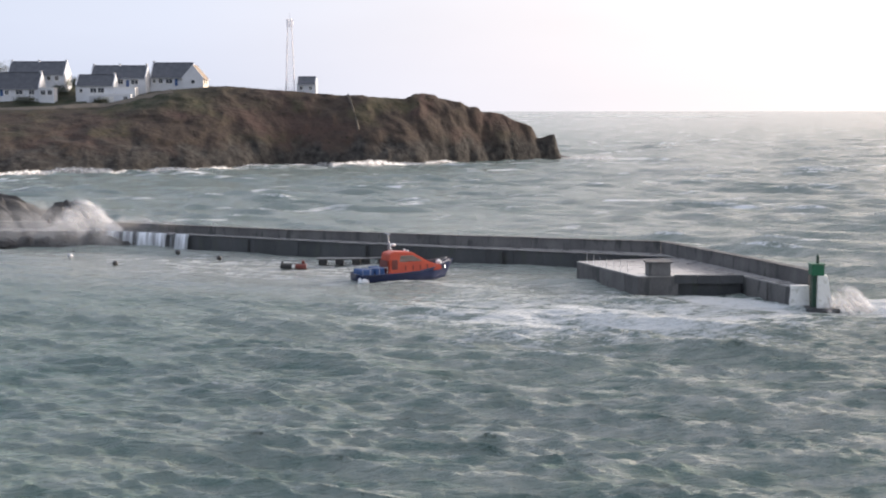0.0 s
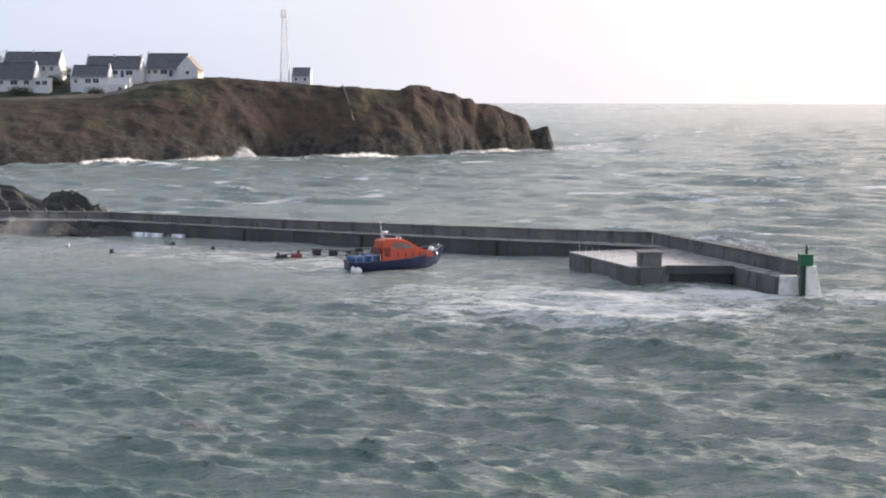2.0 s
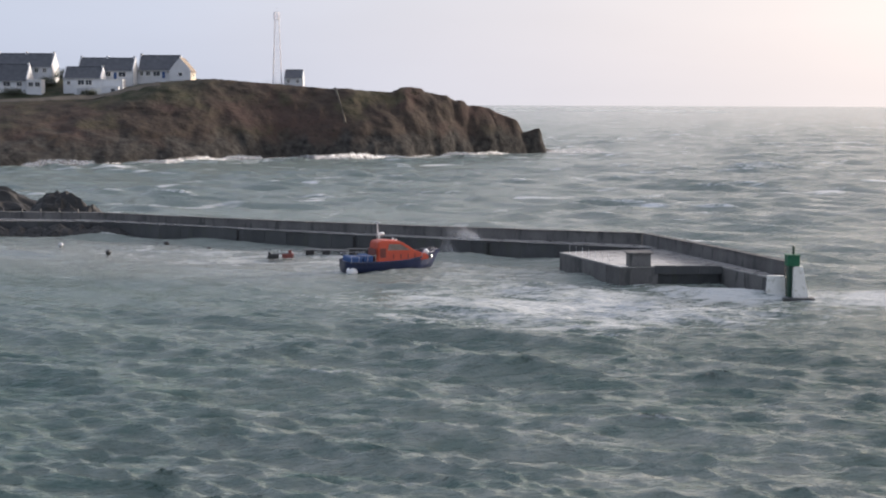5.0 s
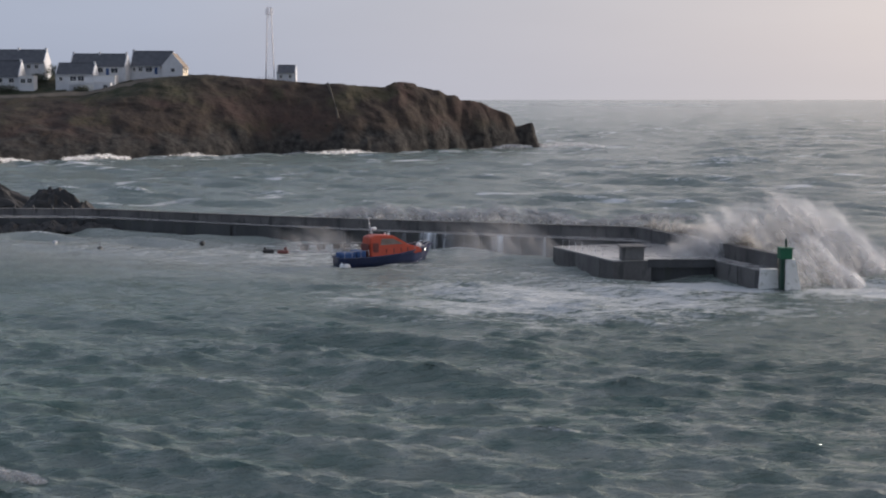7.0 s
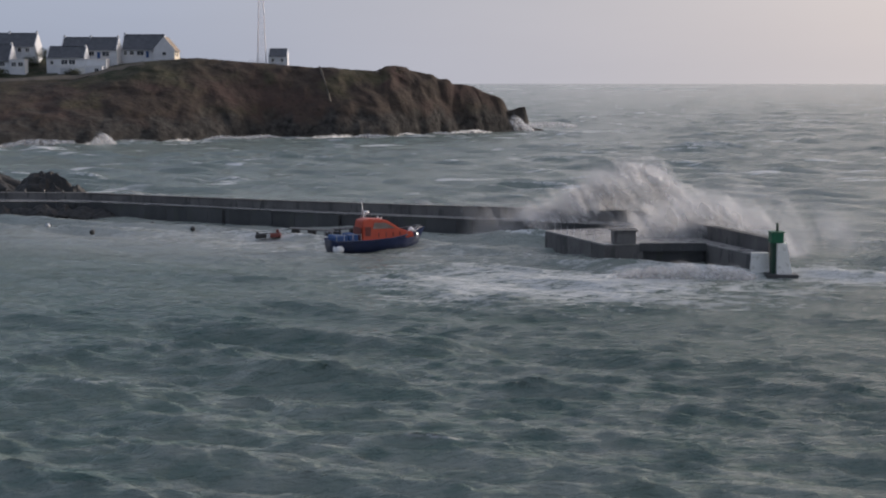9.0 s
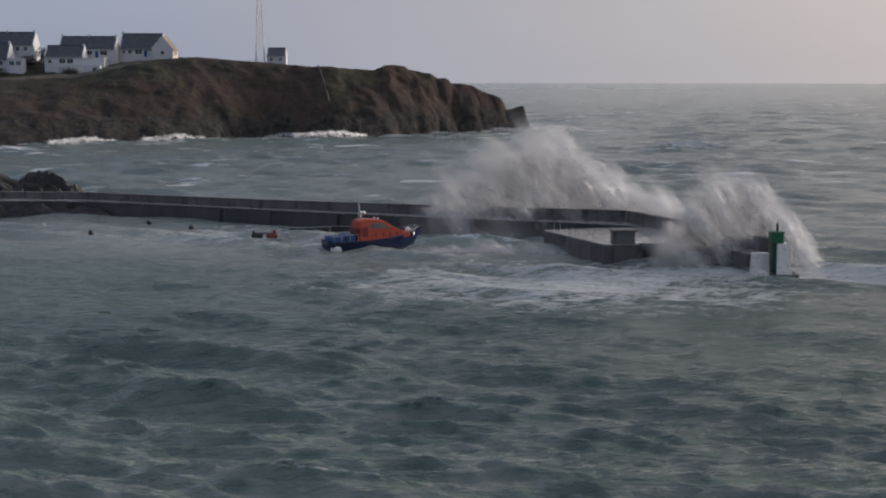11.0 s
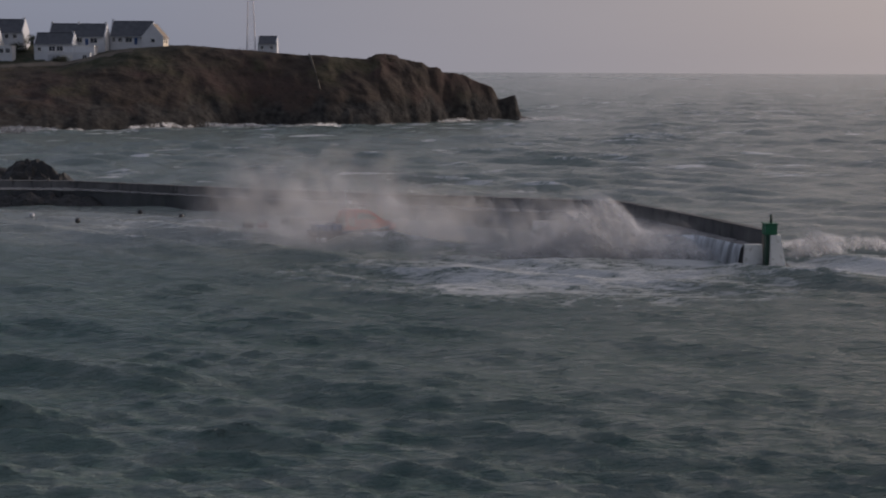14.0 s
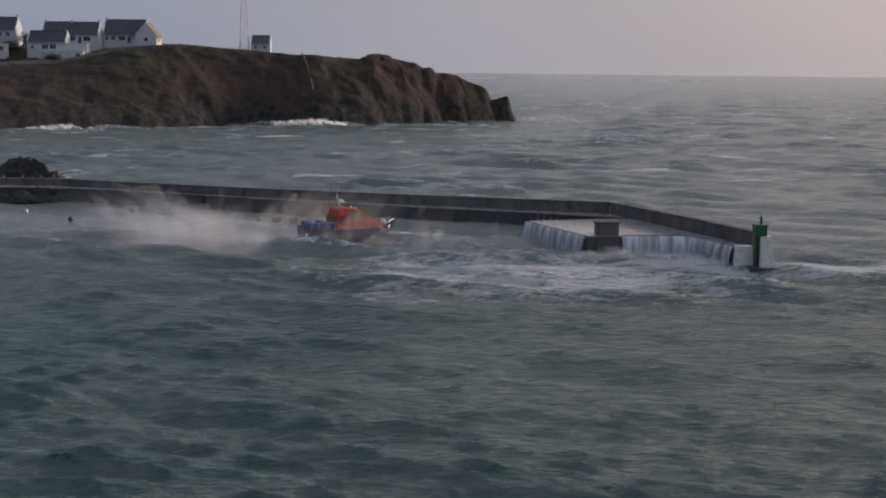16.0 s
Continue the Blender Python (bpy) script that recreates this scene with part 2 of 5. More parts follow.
    silt_and_light = math_("MULTIPLY", ramp(math_("MULTIPLY_ADD", broad, 0.5, streak), 0.60, 0.98, 0.14, 0.66), math_("MULTIPLY", sun_glow, math_("MULTIPLY_ADD", clear, -0.6, 1.0)))
    # same painted dimming on the water's own tone
    water = blend(math_("MULTIPLY", clear, 0.5), water, (0.022, 0.062, 0.054))
    milky_and_haze = blend(silt_and_light, water, (0.40, 0.405, 0.37))
    # farther water paler: milky foam plus distance haze put into the colour
    milky_and_haze = blend(math_("MULTIPLY", ramp(sep.outputs[1], 95.0, 165.0), 0.30), milky_and_haze, (0.36, 0.385, 0.345))
    milky_and_haze = blend(math_("MULTIPLY", patch(-22.0, 152.0, 62.0, 24.0, -22), 0.50), milky_and_haze, (0.42, 0.42, 0.40))
    # whitecaps: crest height against broken noise, in the wave's own space
    crest = math_("MULTIPLY_ADD", tex(0.16, 5, (0.6, 1, 1), 18), 1.9, so.outputs[2])
    caps = ramp(crest, 1.66, 1.84)
    caps = math_("MULTIPLY", caps, ramp(tex(1.6, 6, (0.5, 1, 1), 18, dist=0.8), 0.42, 0.60))
    web = math_("MULTIPLY_ADD", tex(1.9, 7, (0.45, 1.0, 1.0), 10, dist=1.5), 0.45, math_("MULTIPLY", tex(0.33, 7, (0.50, 1.0, 1.0), 6, dist=1.6), 0.62))
    churn = math_("MAXIMUM", math_("MULTIPLY", patch(13.0, 117.0, 30.0, 20.0, -8), 0.85), math_("MAXIMUM", patch(27.0, 124.0, 12.0, 6.0, -35), patch(41.0, 122.0, 14.0, 9.0)))
    churn = math_("MAXIMUM", churn, math_("MULTIPLY", patch(-18.0, 152.0, 34.0, 15.0, -24), 0.45))
    churn = math_("MAXIMUM", churn, math_("MULTIPLY", patch(4.0, 137.0, 16.0, 9.0, -24), 0.35))
    surf = math_("MULTIPLY", patch(-65.0, 392.0, 95.0, 11.0, 32), 0.5)
    surf = math_("MAXIMUM", surf, math_("MULTIPLY", patch(56.0, 468.0, 30.0, 12.0, 0), 0.9))
    surf = math_("MAXIMUM", surf, math_("MULTIPLY", patch(-5.0, 425.0, 60.0, 9.0, 18), 0.6))
    # far reefs breaking below the horizon
    reef = math_("MAXIMUM", patch(420.0, 2400.0, 110.0, 260.0), math_("MULTIPLY", math_("MAXIMUM", patch(300.0, 2500.0, 80.0, 220.0), patch(140.0, 2400.0, 50.0, 260.0)), 0.7))
    reef = math_("MULTIPLY", ramp(reef, 0.0, 0.5), ramp(tex(0.03, 3, (1.0, 0.2, 1.0)), 0.38, 0.60))
    zone = math_("MAXIMUM", churn, surf)
    lace = ramp(math_("MULTIPLY_ADD", zone, 0.34, web), 0.66, 0.84)
    lace = math_("MULTIPLY", lace, ramp(zone, 0.0, 0.25))
    far_caps = math_("MULTIPLY", ramp(tex(0.075, 6, (0.5, 1.0, 1), 10), 0.585, 0.645), ramp(tex(0.45, 5, (0.3, 1, 1), 10, dist=1.0), 0.50, 0.60))
    far_caps = math_("MULTIPLY", far_caps, ramp(sep.outputs[1], 165.0, 230.0))
    foam = math_("MAXIMUM", math_("MAXIMUM", caps, math_("MULTIPLY", lace, 0.70)), math_("MAXIMUM", far_caps, math_("MULTIPLY", reef, 0.8)))
    l.new(blend(foam, milky_and_haze, (0.74, 0.75, 0.75)), p.inputs["Base Color"])
    l.new(ramp(foam, 0.0, 1.0, 0.14, 0.85), p.inputs["Roughness"])
    p.inputs["IOR"].default_value = 1.33
    rip = math_("ADD", math_("MULTIPLY", tex(2.6, 9, (0.40, 1, 1), 12), 1.0), math_("MULTIPLY", tex(0.9, 6, (0.45, 1, 1), 16), 0.55))
    bp = n.new("ShaderNodeBump")
    bp.inputs["Strength"].default_value, bp.inputs["Distance"].default_value = 0.9, 0.55
    l.new(rip, bp.inputs["Height"])
    l.new(bp.outputs[0], p.inputs["Normal"])
    return m


def spray_material(name, tone, cover=1.0, stretch=(0.30, 1.0, 0.8), lean=-28.0, scale=0.5, face=(0.74, -0.22, 0.63)):
    """A cloud of fine droplets: it scatters alike whichever way its surface turns, thins out to nothing at the rims
    and is drawn into streaks by the wind."""
    m, n, l, p = nodes_of(name)
    n.remove(p)
    up = n.new("ShaderNodeCombineXYZ")
    for i, v in enumerate(face):
        up.inputs[i].default_value = v
    df, tr, mx = n.new("ShaderNodeBsdfDiffuse"), n.new("ShaderNodeBsdfTranslucent"), n.new("ShaderNodeMixShader")
    for b in (df, tr):
        b.inputs["Color"].default_value = (*tone, 1)
        l.new(up.outputs[0], b.inputs["Normal"])
    mx.inputs[0].default_value = 0.12
    l.new(df.outputs[0], mx.inputs[1])
    l.new(tr.outputs[0], mx.inputs[2])
    at, tc, mp, t, r = (n.new(k) for k in ("ShaderNodeAttribute", "ShaderNodeTexCoord", "ShaderNodeMapping", "ShaderNodeTexNoise", "ShaderNodeMapRange"))
    at.attribute_name = "thick"
    mp.inputs["Scale"].default_value = stretch
    mp.inputs["Rotation"].default_value = (0, radians(lean), 0)
    l.new(tc.outputs["Object"], mp.inputs[0])
    l.new(mp.outputs[0], t.inputs["Vector"])
    t.inputs["Scale"].default_value, t.inputs["Detail"].default_value = scale, 4.0
    r.inputs["From Min"].default_value, r.inputs["From Max"].default_value = 0.34, 0.66
    r.inputs["To Min"].default_value, r.inputs["To Max"].default_value = 0.40 * cover, cover
    l.new(t.outputs[0], r.inputs["Value"])
    mu = n.new("ShaderNodeMath")
    mu.operation = "MULTIPLY"
    l.new(at.outputs["Fac"], mu.inputs[0])
    l.new(r.outputs[0], mu.inputs[1])
    tp, m2 = n.new("ShaderNodeBsdfTransparent"), n.new("ShaderNodeMixShader")
    l.new(mu.outputs[0], m2.inputs[0])
    l.new(tp.outputs[0], m2.inputs[1])
    l.new(mx.outputs[0], m2.inputs[2])
    l.new(m2.outputs[0], n["Material Output"].inputs[0])
    return m


HEATH, SEA = heath_material(), sea_material()
SPRAY = spray_material("white_spray_puffs", (0.95, 0.96, 0.97), 0.80)
VEIL = spray_material("fine_spray_mist", (0.95, 0.96, 0.97), 0.40)
SHEET = spray_material("falling_white_water", (0.90, 0.93, 0.96), 1.15, (1.0, 0.15, 0.10), 0.0, 2.2, (-0.15, -0.60, 0.78))


# ---- mesh helpers ----
def finish(name, bm, material, smooth=False):
    me = bpy.data.meshes.new(name)
    bm.normal_update()
    bm.to_mesh(me)
    bm.free()
    me.materials.append(material)
    if smooth:
        me.polygons.foreach_set("use_smooth", [True] * len(me.polygons))
    return me


def part(name, bm, material, parent, label="", smooth=False):
    ob = new(name, finish(name, bm, material, smooth))
    ob.parent = parent
    return tagged(ob, label)


def thing(name, label, category, at=None, group="", kind=""):
    ob = new(name)
    if at is not None:
        ob.matrix_basis = at
    return tagged(ob, label, category, group, kind)


def box(bm, x0, x1, y0, y1, z0, z1, bevel=0.0, m=None):
    v = bmesh.ops.create_cube(bm, size=1.0)["verts"]
    bmesh.ops.transform(bm, verts=v, matrix=Matrix.Translation(((x0 + x1) / 2, (y0 + y1) / 2, (z0 + z1) / 2)) @ Matrix.Diagonal((x1 - x0, y1 - y0, z1 - z0, 1)))
    if bevel:
        es = list({e for a in v for e in a.link_edges})
        r = bmesh.ops.bevel(bm, geom=es, offset=bevel, segments=2, affect="EDGES", profile=0.6)
        v = list({a for f in r["faces"] for a in f.verts} | {a for a in v if a.is_valid})
    if m is not None:
        bmesh.ops.transform(bm, verts=v, matrix=m)
    return bm


def boxed(*a, **k):
    return box(bmesh.new(), *a, **k)


def tube(bm, a, b, r0, r1=None, seg=10):
    a, b = Vector(a), Vector(b)
    d = b - a
    v = bmesh.ops.create_cone(bm, cap_ends=True, segments=seg, radius1=r0, radius2=r0 if r1 is None else r1, depth=d.length)["verts"]
    bmesh.ops.transform(bm, verts=v, matrix=Matrix.Translation((a + b) / 2) @ d.to_track_quat("Z", "Y").to_matrix().to_4x4())
    return bm


def ball(bm, c, r, sub=2, squash=(1, 1, 1)):
    v = bmesh.ops.create_icosphere(bm, subdivisions=sub, radius=r)["verts"]
    bmesh.ops.transform(bm, verts=v, matrix=Matrix.Translation(c) @ Matrix.Diagonal((*squash, 1)))
    return bm


def prism(bm, ring, z0, z1, inset=0.0):
    """An upright solid over a plan polygon; the foot may flare outwards."""
    c = sum((Vector((*p, 0)) for p in ring), Vector()) / len(ring)
    lo = [bm.verts.new((p[0] + (p[0] - c.x) * inset, p[1] + (p[1] - c.y) * inset, z0)) for p in ring]
    hi = [bm.verts.new((p[0], p[1], z1)) for p in ring]
    bm.faces.new(hi)
    bm.faces.new(lo[::-1])
    for i in range(len(ring)):
        j = (i + 1) % len(ring)
        bm.faces.new((lo[i], lo[j], hi[j], hi[i]))
    bmesh.ops.recalc_face_normals(bm, faces=bm.faces)
    return bm


def mesh_np(name, verts, tris, material, smooth=False):
    me = bpy.data.meshes.new(name)
    k = tris.shape[1]
    me.vertices.add(len(verts))
    me.vertices.foreach_set("co", verts.astype(np.float32).ravel())
    me.loops.add(tris.size)
    me.loops.foreach_set("vertex_index", tris.astype(np.int32).ravel())
    me.polygons.add(len(tris))
    me.polygons.foreach_set("loop_start", np.arange(0, tris.size, k, dtype=np.int32))
    if smooth:
        me.polygons.foreach_set("use_smooth", np.ones(len(tris), dtype=bool))
    me.update(calc_edges=True)
    me.materials.append(material)
    return me


def fractal(x, y, z, octaves=4):
    return noise.fractal(Vector((x, y, z)), 1.0, 2.0, octaves)


MOVES = []           # (thing, rows) keyed at the end, in motions()


# ---- the sea ----
WAVE_V = (-3.0, -2.3)       # metres a second, the way the waves run


def build_sea():
    rows, cols = 1500, 560
    y = 28.0 * (4900.0 / 28.0) ** (np.arange(rows) / (rows - 1.0))
    s = np.linspace(-1, 1, cols)
    X = (s[None, :] * (0.42 * y[:, None] + 32.0) + 30.0).astype(np.float32)
    Y = np.repeat(y[:, None], cols, 1).astype(np.float32)
    gx = (0.42 * y + 32.0) * 2 / cols
    gy = y * math.log(4900.0 / 28.0) / rows
    gap = np.maximum(gx, gy)[:, None].astype(np.float32)
    rng = np.random.default_rng(7)
    Z, DX, DY = np.zeros_like(X), np.zeros_like(X), np.zeros_like(X)
    head = math.atan2(-0.97, -0.24)
    # wind chop with short, fairly parallel crests, on a low longer sea
    for count, lo, hi, steep, spread, lean in ((150, 0.7, 2.2, 0.0098, 0.38, 0.9), (44, 4.5, 15.0, 0.0125, 0.32, 0.85)):
        for i in range(count):
            lam = lo * (hi / lo) ** rng.random()
            a = head + rng.normal(0, spread)
            k = 2 * math.pi / lam
            amp = steep * lam ** 0.6 * (0.5 + rng.random())
            ph = rng.random() * 6.283
            fade = np.clip((lam / gap - 2.0) / 3.0, 0, 1)
            th = k * (math.cos(a) * X + math.sin(a) * Y) + ph
            Z += fade * amp * np.cos(th)
            sn = fade * amp * np.sin(th) * lean
            DX -= sn * math.cos(a)
            DY -= sn * math.sin(a)
    # swell comes in groups; rougher outside the harbour, calmer in its lee
    group = 0.8 + 0.35 * np.sin(X * 0.047 + Y * 0.031 + 1.0) * np.sin(Y * 0.052 - X * 0.02)
    line = 151.0 + (14.0 - X) * 0.44
    outside = np.clip((Y - line - 8) / 20.0, 0, 1)
    lee = np.exp(-(((X + 22) / 30.0) ** 2 + ((Y - 155) / 16.0) ** 2))
    near = np.clip((95.0 - Y) / 30.0, 0, 1)
    size = group * (1.0 + 0.55 * outside + 0.30 * near - 0.60 * lee)
    Z *= size
    Z += 0.10 * np.maximum(Z, 0) ** 2
    verts = np.stack([X + DX * size, Y + DY * size, Z], -1).reshape(-1, 3)
    idx = np.arange(rows * cols).reshape(rows, cols)
    quads = np.stack([idx[:-1, :-1], idx[:-1, 1:], idx[1:, 1:], idx[1:, :-1]], -1).reshape(-1, 4)
    sea = new("water", mesh_np("water", verts, quads, SEA, smooth=True))
    tagged(sea, "rough grey-green sea with wind streaks and whitecaps", "sea", kind="structure")
    MOVES.append((sea, [(t, pose(WAVE_V[0] * t, WAVE_V[1] * t, 0.06 * math.sin(t * 1.1))) for t in (0, 2, 4, 6, 8, 10, 12, 14, 16)]))
    bm = bmesh.new()
    bmesh.ops.create_grid(bm, x_segments=8, y_segments=8, size=4950)
    bed = new("ground", finish("ground", bm, ROCK))
    bed.location.z = -4.0
    tagged(bed, "dark sea bed under the water", "sea bed", kind="structure")


build_sea()


# ---- headland ----
# x along the coast: shore y, brow y, brow height, height behind the brow
COAST = [(-330, 285, 395, 17, 27), (-260, 300, 400, 17, 26), (-145, 340, 420, 17.2, 26.5), (-118, 358, 424, 17.9, 25.5), (-106, 366, 428, 18.6, 25.0), (-98, 372, 430, 20.4, 24.8), (-86, 381, 432, 23.2, 24.8),
         (-70, 393, 438, 24.4, 24.0), (-50, 416, 440, 22.8, 22.5), (-32, 417, 443, 21.3, 21.0), (-15, 421, 448, 20.6, 20), (-12.2, 424, 449.5, 20.7, 20), (-11.2, 425, 450, 22.0, 20), (-8, 429, 451, 22.1, 19.8), (-4.6, 433, 452.5, 21.4, 19.6), (-3.2, 434, 453, 20.4, 19.6), (4.2, 442, 456, 19.6, 19), (6.8, 444.5, 457.5, 17.9, 17.4),
         (9, 447, 459, 17.9, 17), (10.2, 447.6, 459.4, 17.4, 16.4), (11.2, 448.3, 460, 16.1, 15.2), (19, 453.5, 462, 15.5, 14), (22.6, 456.5, 463.2, 13.1, 12), (25, 458.5, 464, 12.4, 11), (28.2, 461, 465, 11.0, 9), (30.6, 462.8, 466.3, 7.1, 6),
         (36.3, 466, 468, 8.6, 5), (37.5, 467, 469, 4.5, 3), (39, 468, 470, 1.5, 1), (43, 470, 471, 0.4, -0.5), (48, 472, 474, -1.5, -2)]
CX = [c[0] for c in COAST]


FINE_X = np.arange(-330, 50, 1.0)
SOFT = np.ones(17) / 17


def eased(i):
    """The shore or brow line, rounded off between its stations short of the point."""
    raw = np.interp(FINE_X, CX, [c[i] for c in COAST])
    soft = np.convolve(np.pad(raw, 8, mode="edge"), SOFT, mode="valid")
    w = np.clip((26.0 - FINE_X) / 10.0, 0, 1)
    return raw * (1 - w) + soft * w


LINES = [eased(1), eased(2)]


def coast(x):
    return [np.interp(x, FINE_X, LINES[0]), np.interp(x, FINE_X, LINES[1])] + [np.interp(x, CX, [c[i] for c in COAST]) for i in (3, 4)]


def land_height(x, y):
    ys, yb, zb, zk = coast(x)
    w = max(yb - ys, 1.0)
    foot = min(0.36 * zb, 7.0)
    u = (y - ys) / w
    if u < 0:
        z = u * w * 0.8
    elif u < 0.22:
        z = foot * (u / 0.22) ** 0.6
    elif u < 1:
        v = (u - 0.22) / 0.78
        z = foot + (zb - foot) * (v ** 0.85 * (1 - v) + (1 - (1 - v) ** 1.5) * v)
    else:
        v = min((y - yb) / 34.0, 1.0)
        z = zb + (zk - zb) * v
        z -= max(0, y - yb - 60) * 0.3
    rough = fractal(x * 0.09, y * 0.09, 3.0, 5)
    rocky = math.exp(-max(z, 0) / 6.0) if u < 1 else 0.1
    edge = min(max(u * 6, 0), 1)
    z += rough * (0.40 + 2.0 * rocky) * edge
    z += abs(fractal(x * 0.35, y * 0.35, 9.0, 3)) * 0.24 * edge * (1 if x > -80 else 0.4)
    return z


def build_headland():
    xs = list(np.arange(-330, -150, 3.0)) + list(np.arange(-150, 50, 0.7))
    nv = 96
    verts = []
    for x in xs:
        ys, yb, zb, zk = coast(x)
        for j in range(nv):
            v = j / (nv - 1)
            y = ys - 5 + (yb - ys + 5) * (v / 0.62) if v < 0.62 else yb + (v - 0.62) / 0.38 * 150
            jx = 0.9 * fractal(x * 0.2, y * 0.2, 20.0, 3)
            verts.append((x + jx, y + 1.6 * fractal(x * 0.13, y * 0.13, 30.0, 3), land_height(x, y)))
    idx = np.arange(len(xs) * nv).reshape(len(xs), nv)
    quads = np.stack([idx[:-1, :-1], idx[1:, :-1], idx[1:, 1:], idx[:-1, 1:]], -1).reshape(-1, 4)
    land = new("headland", mesh_np("headland", np.array(verts), quads, HEATH, smooth=True))
    tagged(land, "brown heath headland with dark rocky cliffs above the surf", "headland", kind="structure")


build_headland()


# ---- pier and quay ----
INNER = [(-66, 178.6), (-44.5, 178.4), (-32.6, 173.0), (-12.4, 163.0), (4.3, 155.8), (14.0, 152.0), (24.6, 147.4)]
PARAPET = [(-66, 183.5, 2.55), (-44.6, 180.9, 2.6), (-19.9, 168.4, 2.75), (1.0, 159.4, 2.9), (13.9, 154.8, 2.95), (23.6, 151.0, 3.0)]
ARM = [(23.6, 151.0, 3.0), (29.2, 135.4, 3.02), (32.9, 124.3, 3.0)]
DECK = 1.8


def along(line, step):
    """Stations every step metres along a broken line."""
    out = []
    for a, b in zip(line, line[1:]):
        a, b = Vector(a), Vector(b)
        k = max(1, round((b - a).length / step))
        out += [a.lerp(b, i / k) for i in range(k)]
    return out + [Vector(line[-1])]


def strip(bm, a, b, thick, z0a, z0b, z1a, z1b, gap=0.02, side=1.0):
    """A wall block between two plan points, thick towards its side, with a joint at each end."""
    a, b = Vector(a[:2]), Vector(b[:2])
    d = (b - a).normalized()
    nrm = Vector((-d.y, d.x)) * thick * side
    a, b = a + d * gap, b - d * gap
    ring = [a, b, b + nrm, a + nrm]
    lo = [bm.verts.new((p.x, p.y, z)) for p, z in zip(ring, (z0a, z0b, z0b, z0a))]
    hi = [bm.verts.new((p.x, p.y, z)) for p, z in zip(ring, (z1a, z1b, z1b, z1a))]
    bm.faces.new(hi)
    bm.faces.new(lo[::-1])
    for i in range(4):
        j = (i + 1) % 4
        bm.faces.new((lo[i], lo[j], hi[j], hi[i]))
    bmesh.ops.recalc_face_normals(bm, faces=bm.faces)
    es = [e for e in bm.edges if all(v.co.z > min(z1a, z1b) - 0.05 for v in e.verts)]
    bmesh.ops.bevel(bm, geom=es, offset=0.05, segments=2, affect="EDGES")
    return bm


def build_pier():
    pier = thing("pier", "long concrete harbour pier with a seaward parapet, dark and wet", "pier", kind="structure")
    core = INNER + [p[:2] for p in PARAPET[::-1]]
    ring = [Vector(p) for p in core]
    bm = bmesh.new()
    lo = [bm.verts.new((p.x, p.y + (0.12 if i < len(INNER) else 0.7), -4)) for i, p in enumerate(ring)]
    hi = [bm.verts.new((p.x, p.y + (0.12 if i < len(INNER) else 0.7), DECK - 0.12)) for i, p in enumerate(ring)]
    bm.faces.new(hi), bm.faces.new(lo[::-1])
    for i in range(len(ring)):
        j = (i + 1) % len(ring)
        bm.faces.new((lo[i], lo[j], hi[j], hi[i]))
    bmesh.ops.recalc_face_normals(bm, faces=bm.faces)
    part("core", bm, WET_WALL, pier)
    bm, prev = bmesh.new(), None
    for k in range(29):
        x = -66 + k * (24.4 + 66) / 28
        y0 = float(np.interp(x, [q[0] for q in INNER], [q[1] for q in INNER]))
        y1 = float(np.interp(x, [q[0] for q in PARAPET], [q[1] for q in PARAPET]))
        row = [bm.verts.new((x, y, z)) for y, z in ((y0 + 0.02, DECK), (y1 + 0.1, DECK + 0.03), (y1 + 0.1, DECK - 0.1), (y0 + 0.02, DECK - 0.1))]
        if prev:
            for a in range(4):
                b = (a + 1) % 4
                bm.faces.new((prev[a], prev[b], row[b], row[a]))
        prev = row
    bmesh.ops.recalc_face_normals(bm, faces=bm.faces)
    part("deck", bm, WET_DECK_SHEEN, pier, "wet concrete deck with sky sheen in its pale tone")
    rnd = random.Random(4)
    st = along(INNER, 3.4)
    for a, b in zip(st, st[1:]):
        w = rnd.uniform(-0.05, 0.05)
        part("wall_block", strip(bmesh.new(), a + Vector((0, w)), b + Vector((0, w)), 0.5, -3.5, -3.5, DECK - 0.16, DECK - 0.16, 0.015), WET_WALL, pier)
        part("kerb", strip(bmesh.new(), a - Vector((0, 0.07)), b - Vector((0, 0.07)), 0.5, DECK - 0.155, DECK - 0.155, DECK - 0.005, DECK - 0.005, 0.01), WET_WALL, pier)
    st = along(PARAPET, 4.2)
    for a, b in zip(st, st[1:]):
        w = rnd.uniform(-0.02, 0.02)
        part("parapet_block", strip(bmesh.new(), a, b, 0.9, -3.5, -3.5, a.z + w, b.z + w, 0.015), CONCRETE, pier)
        part("coping", strip(bmesh.new(), a - Vector((0, 0.04, 0)), b - Vector((0, 0.04, 0)), 1.0, a.z + w + 0.004, b.z + w + 0.004, a.z + w + 0.14, b.z + w + 0.14, 0.01), CONCRETE, pier)
    # short stanchions on the shoreward end of the parapet
    for i in range(7):
        x = -63.5 + i * 2.6
        z = 2.68
        part("stanchion", boxed(x - 0.09, x + 0.09, 183.1 - (x + 64) * 0.12, 183.35 - (x + 64) * 0.12, z - 0.03, z + 0.5, 0.03), CONCRETE, pier)
    # ladder recesses on the harbour face
    for q in (0.22, 0.45, 0.63, 0.80):
        s = along(INNER, 1.0)
        p = s[int(q * (len(s) - 1))]
        part("fender_post", boxed(p.x - 0.12, p.x + 0.12, p.y - 0.28, p.y - 0.02, -1.5, DECK - 0.2, 0.04), DARK_RUBBER, pier)


build_pier()

QUAY = [(13.6, 143.4), (18.3, 130.7), (21.8, 131.1), (28.5, 131.1), (31.2, 123.2), (32.9, 123.6), (23.9, 150.6), (24.2, 147.0)]


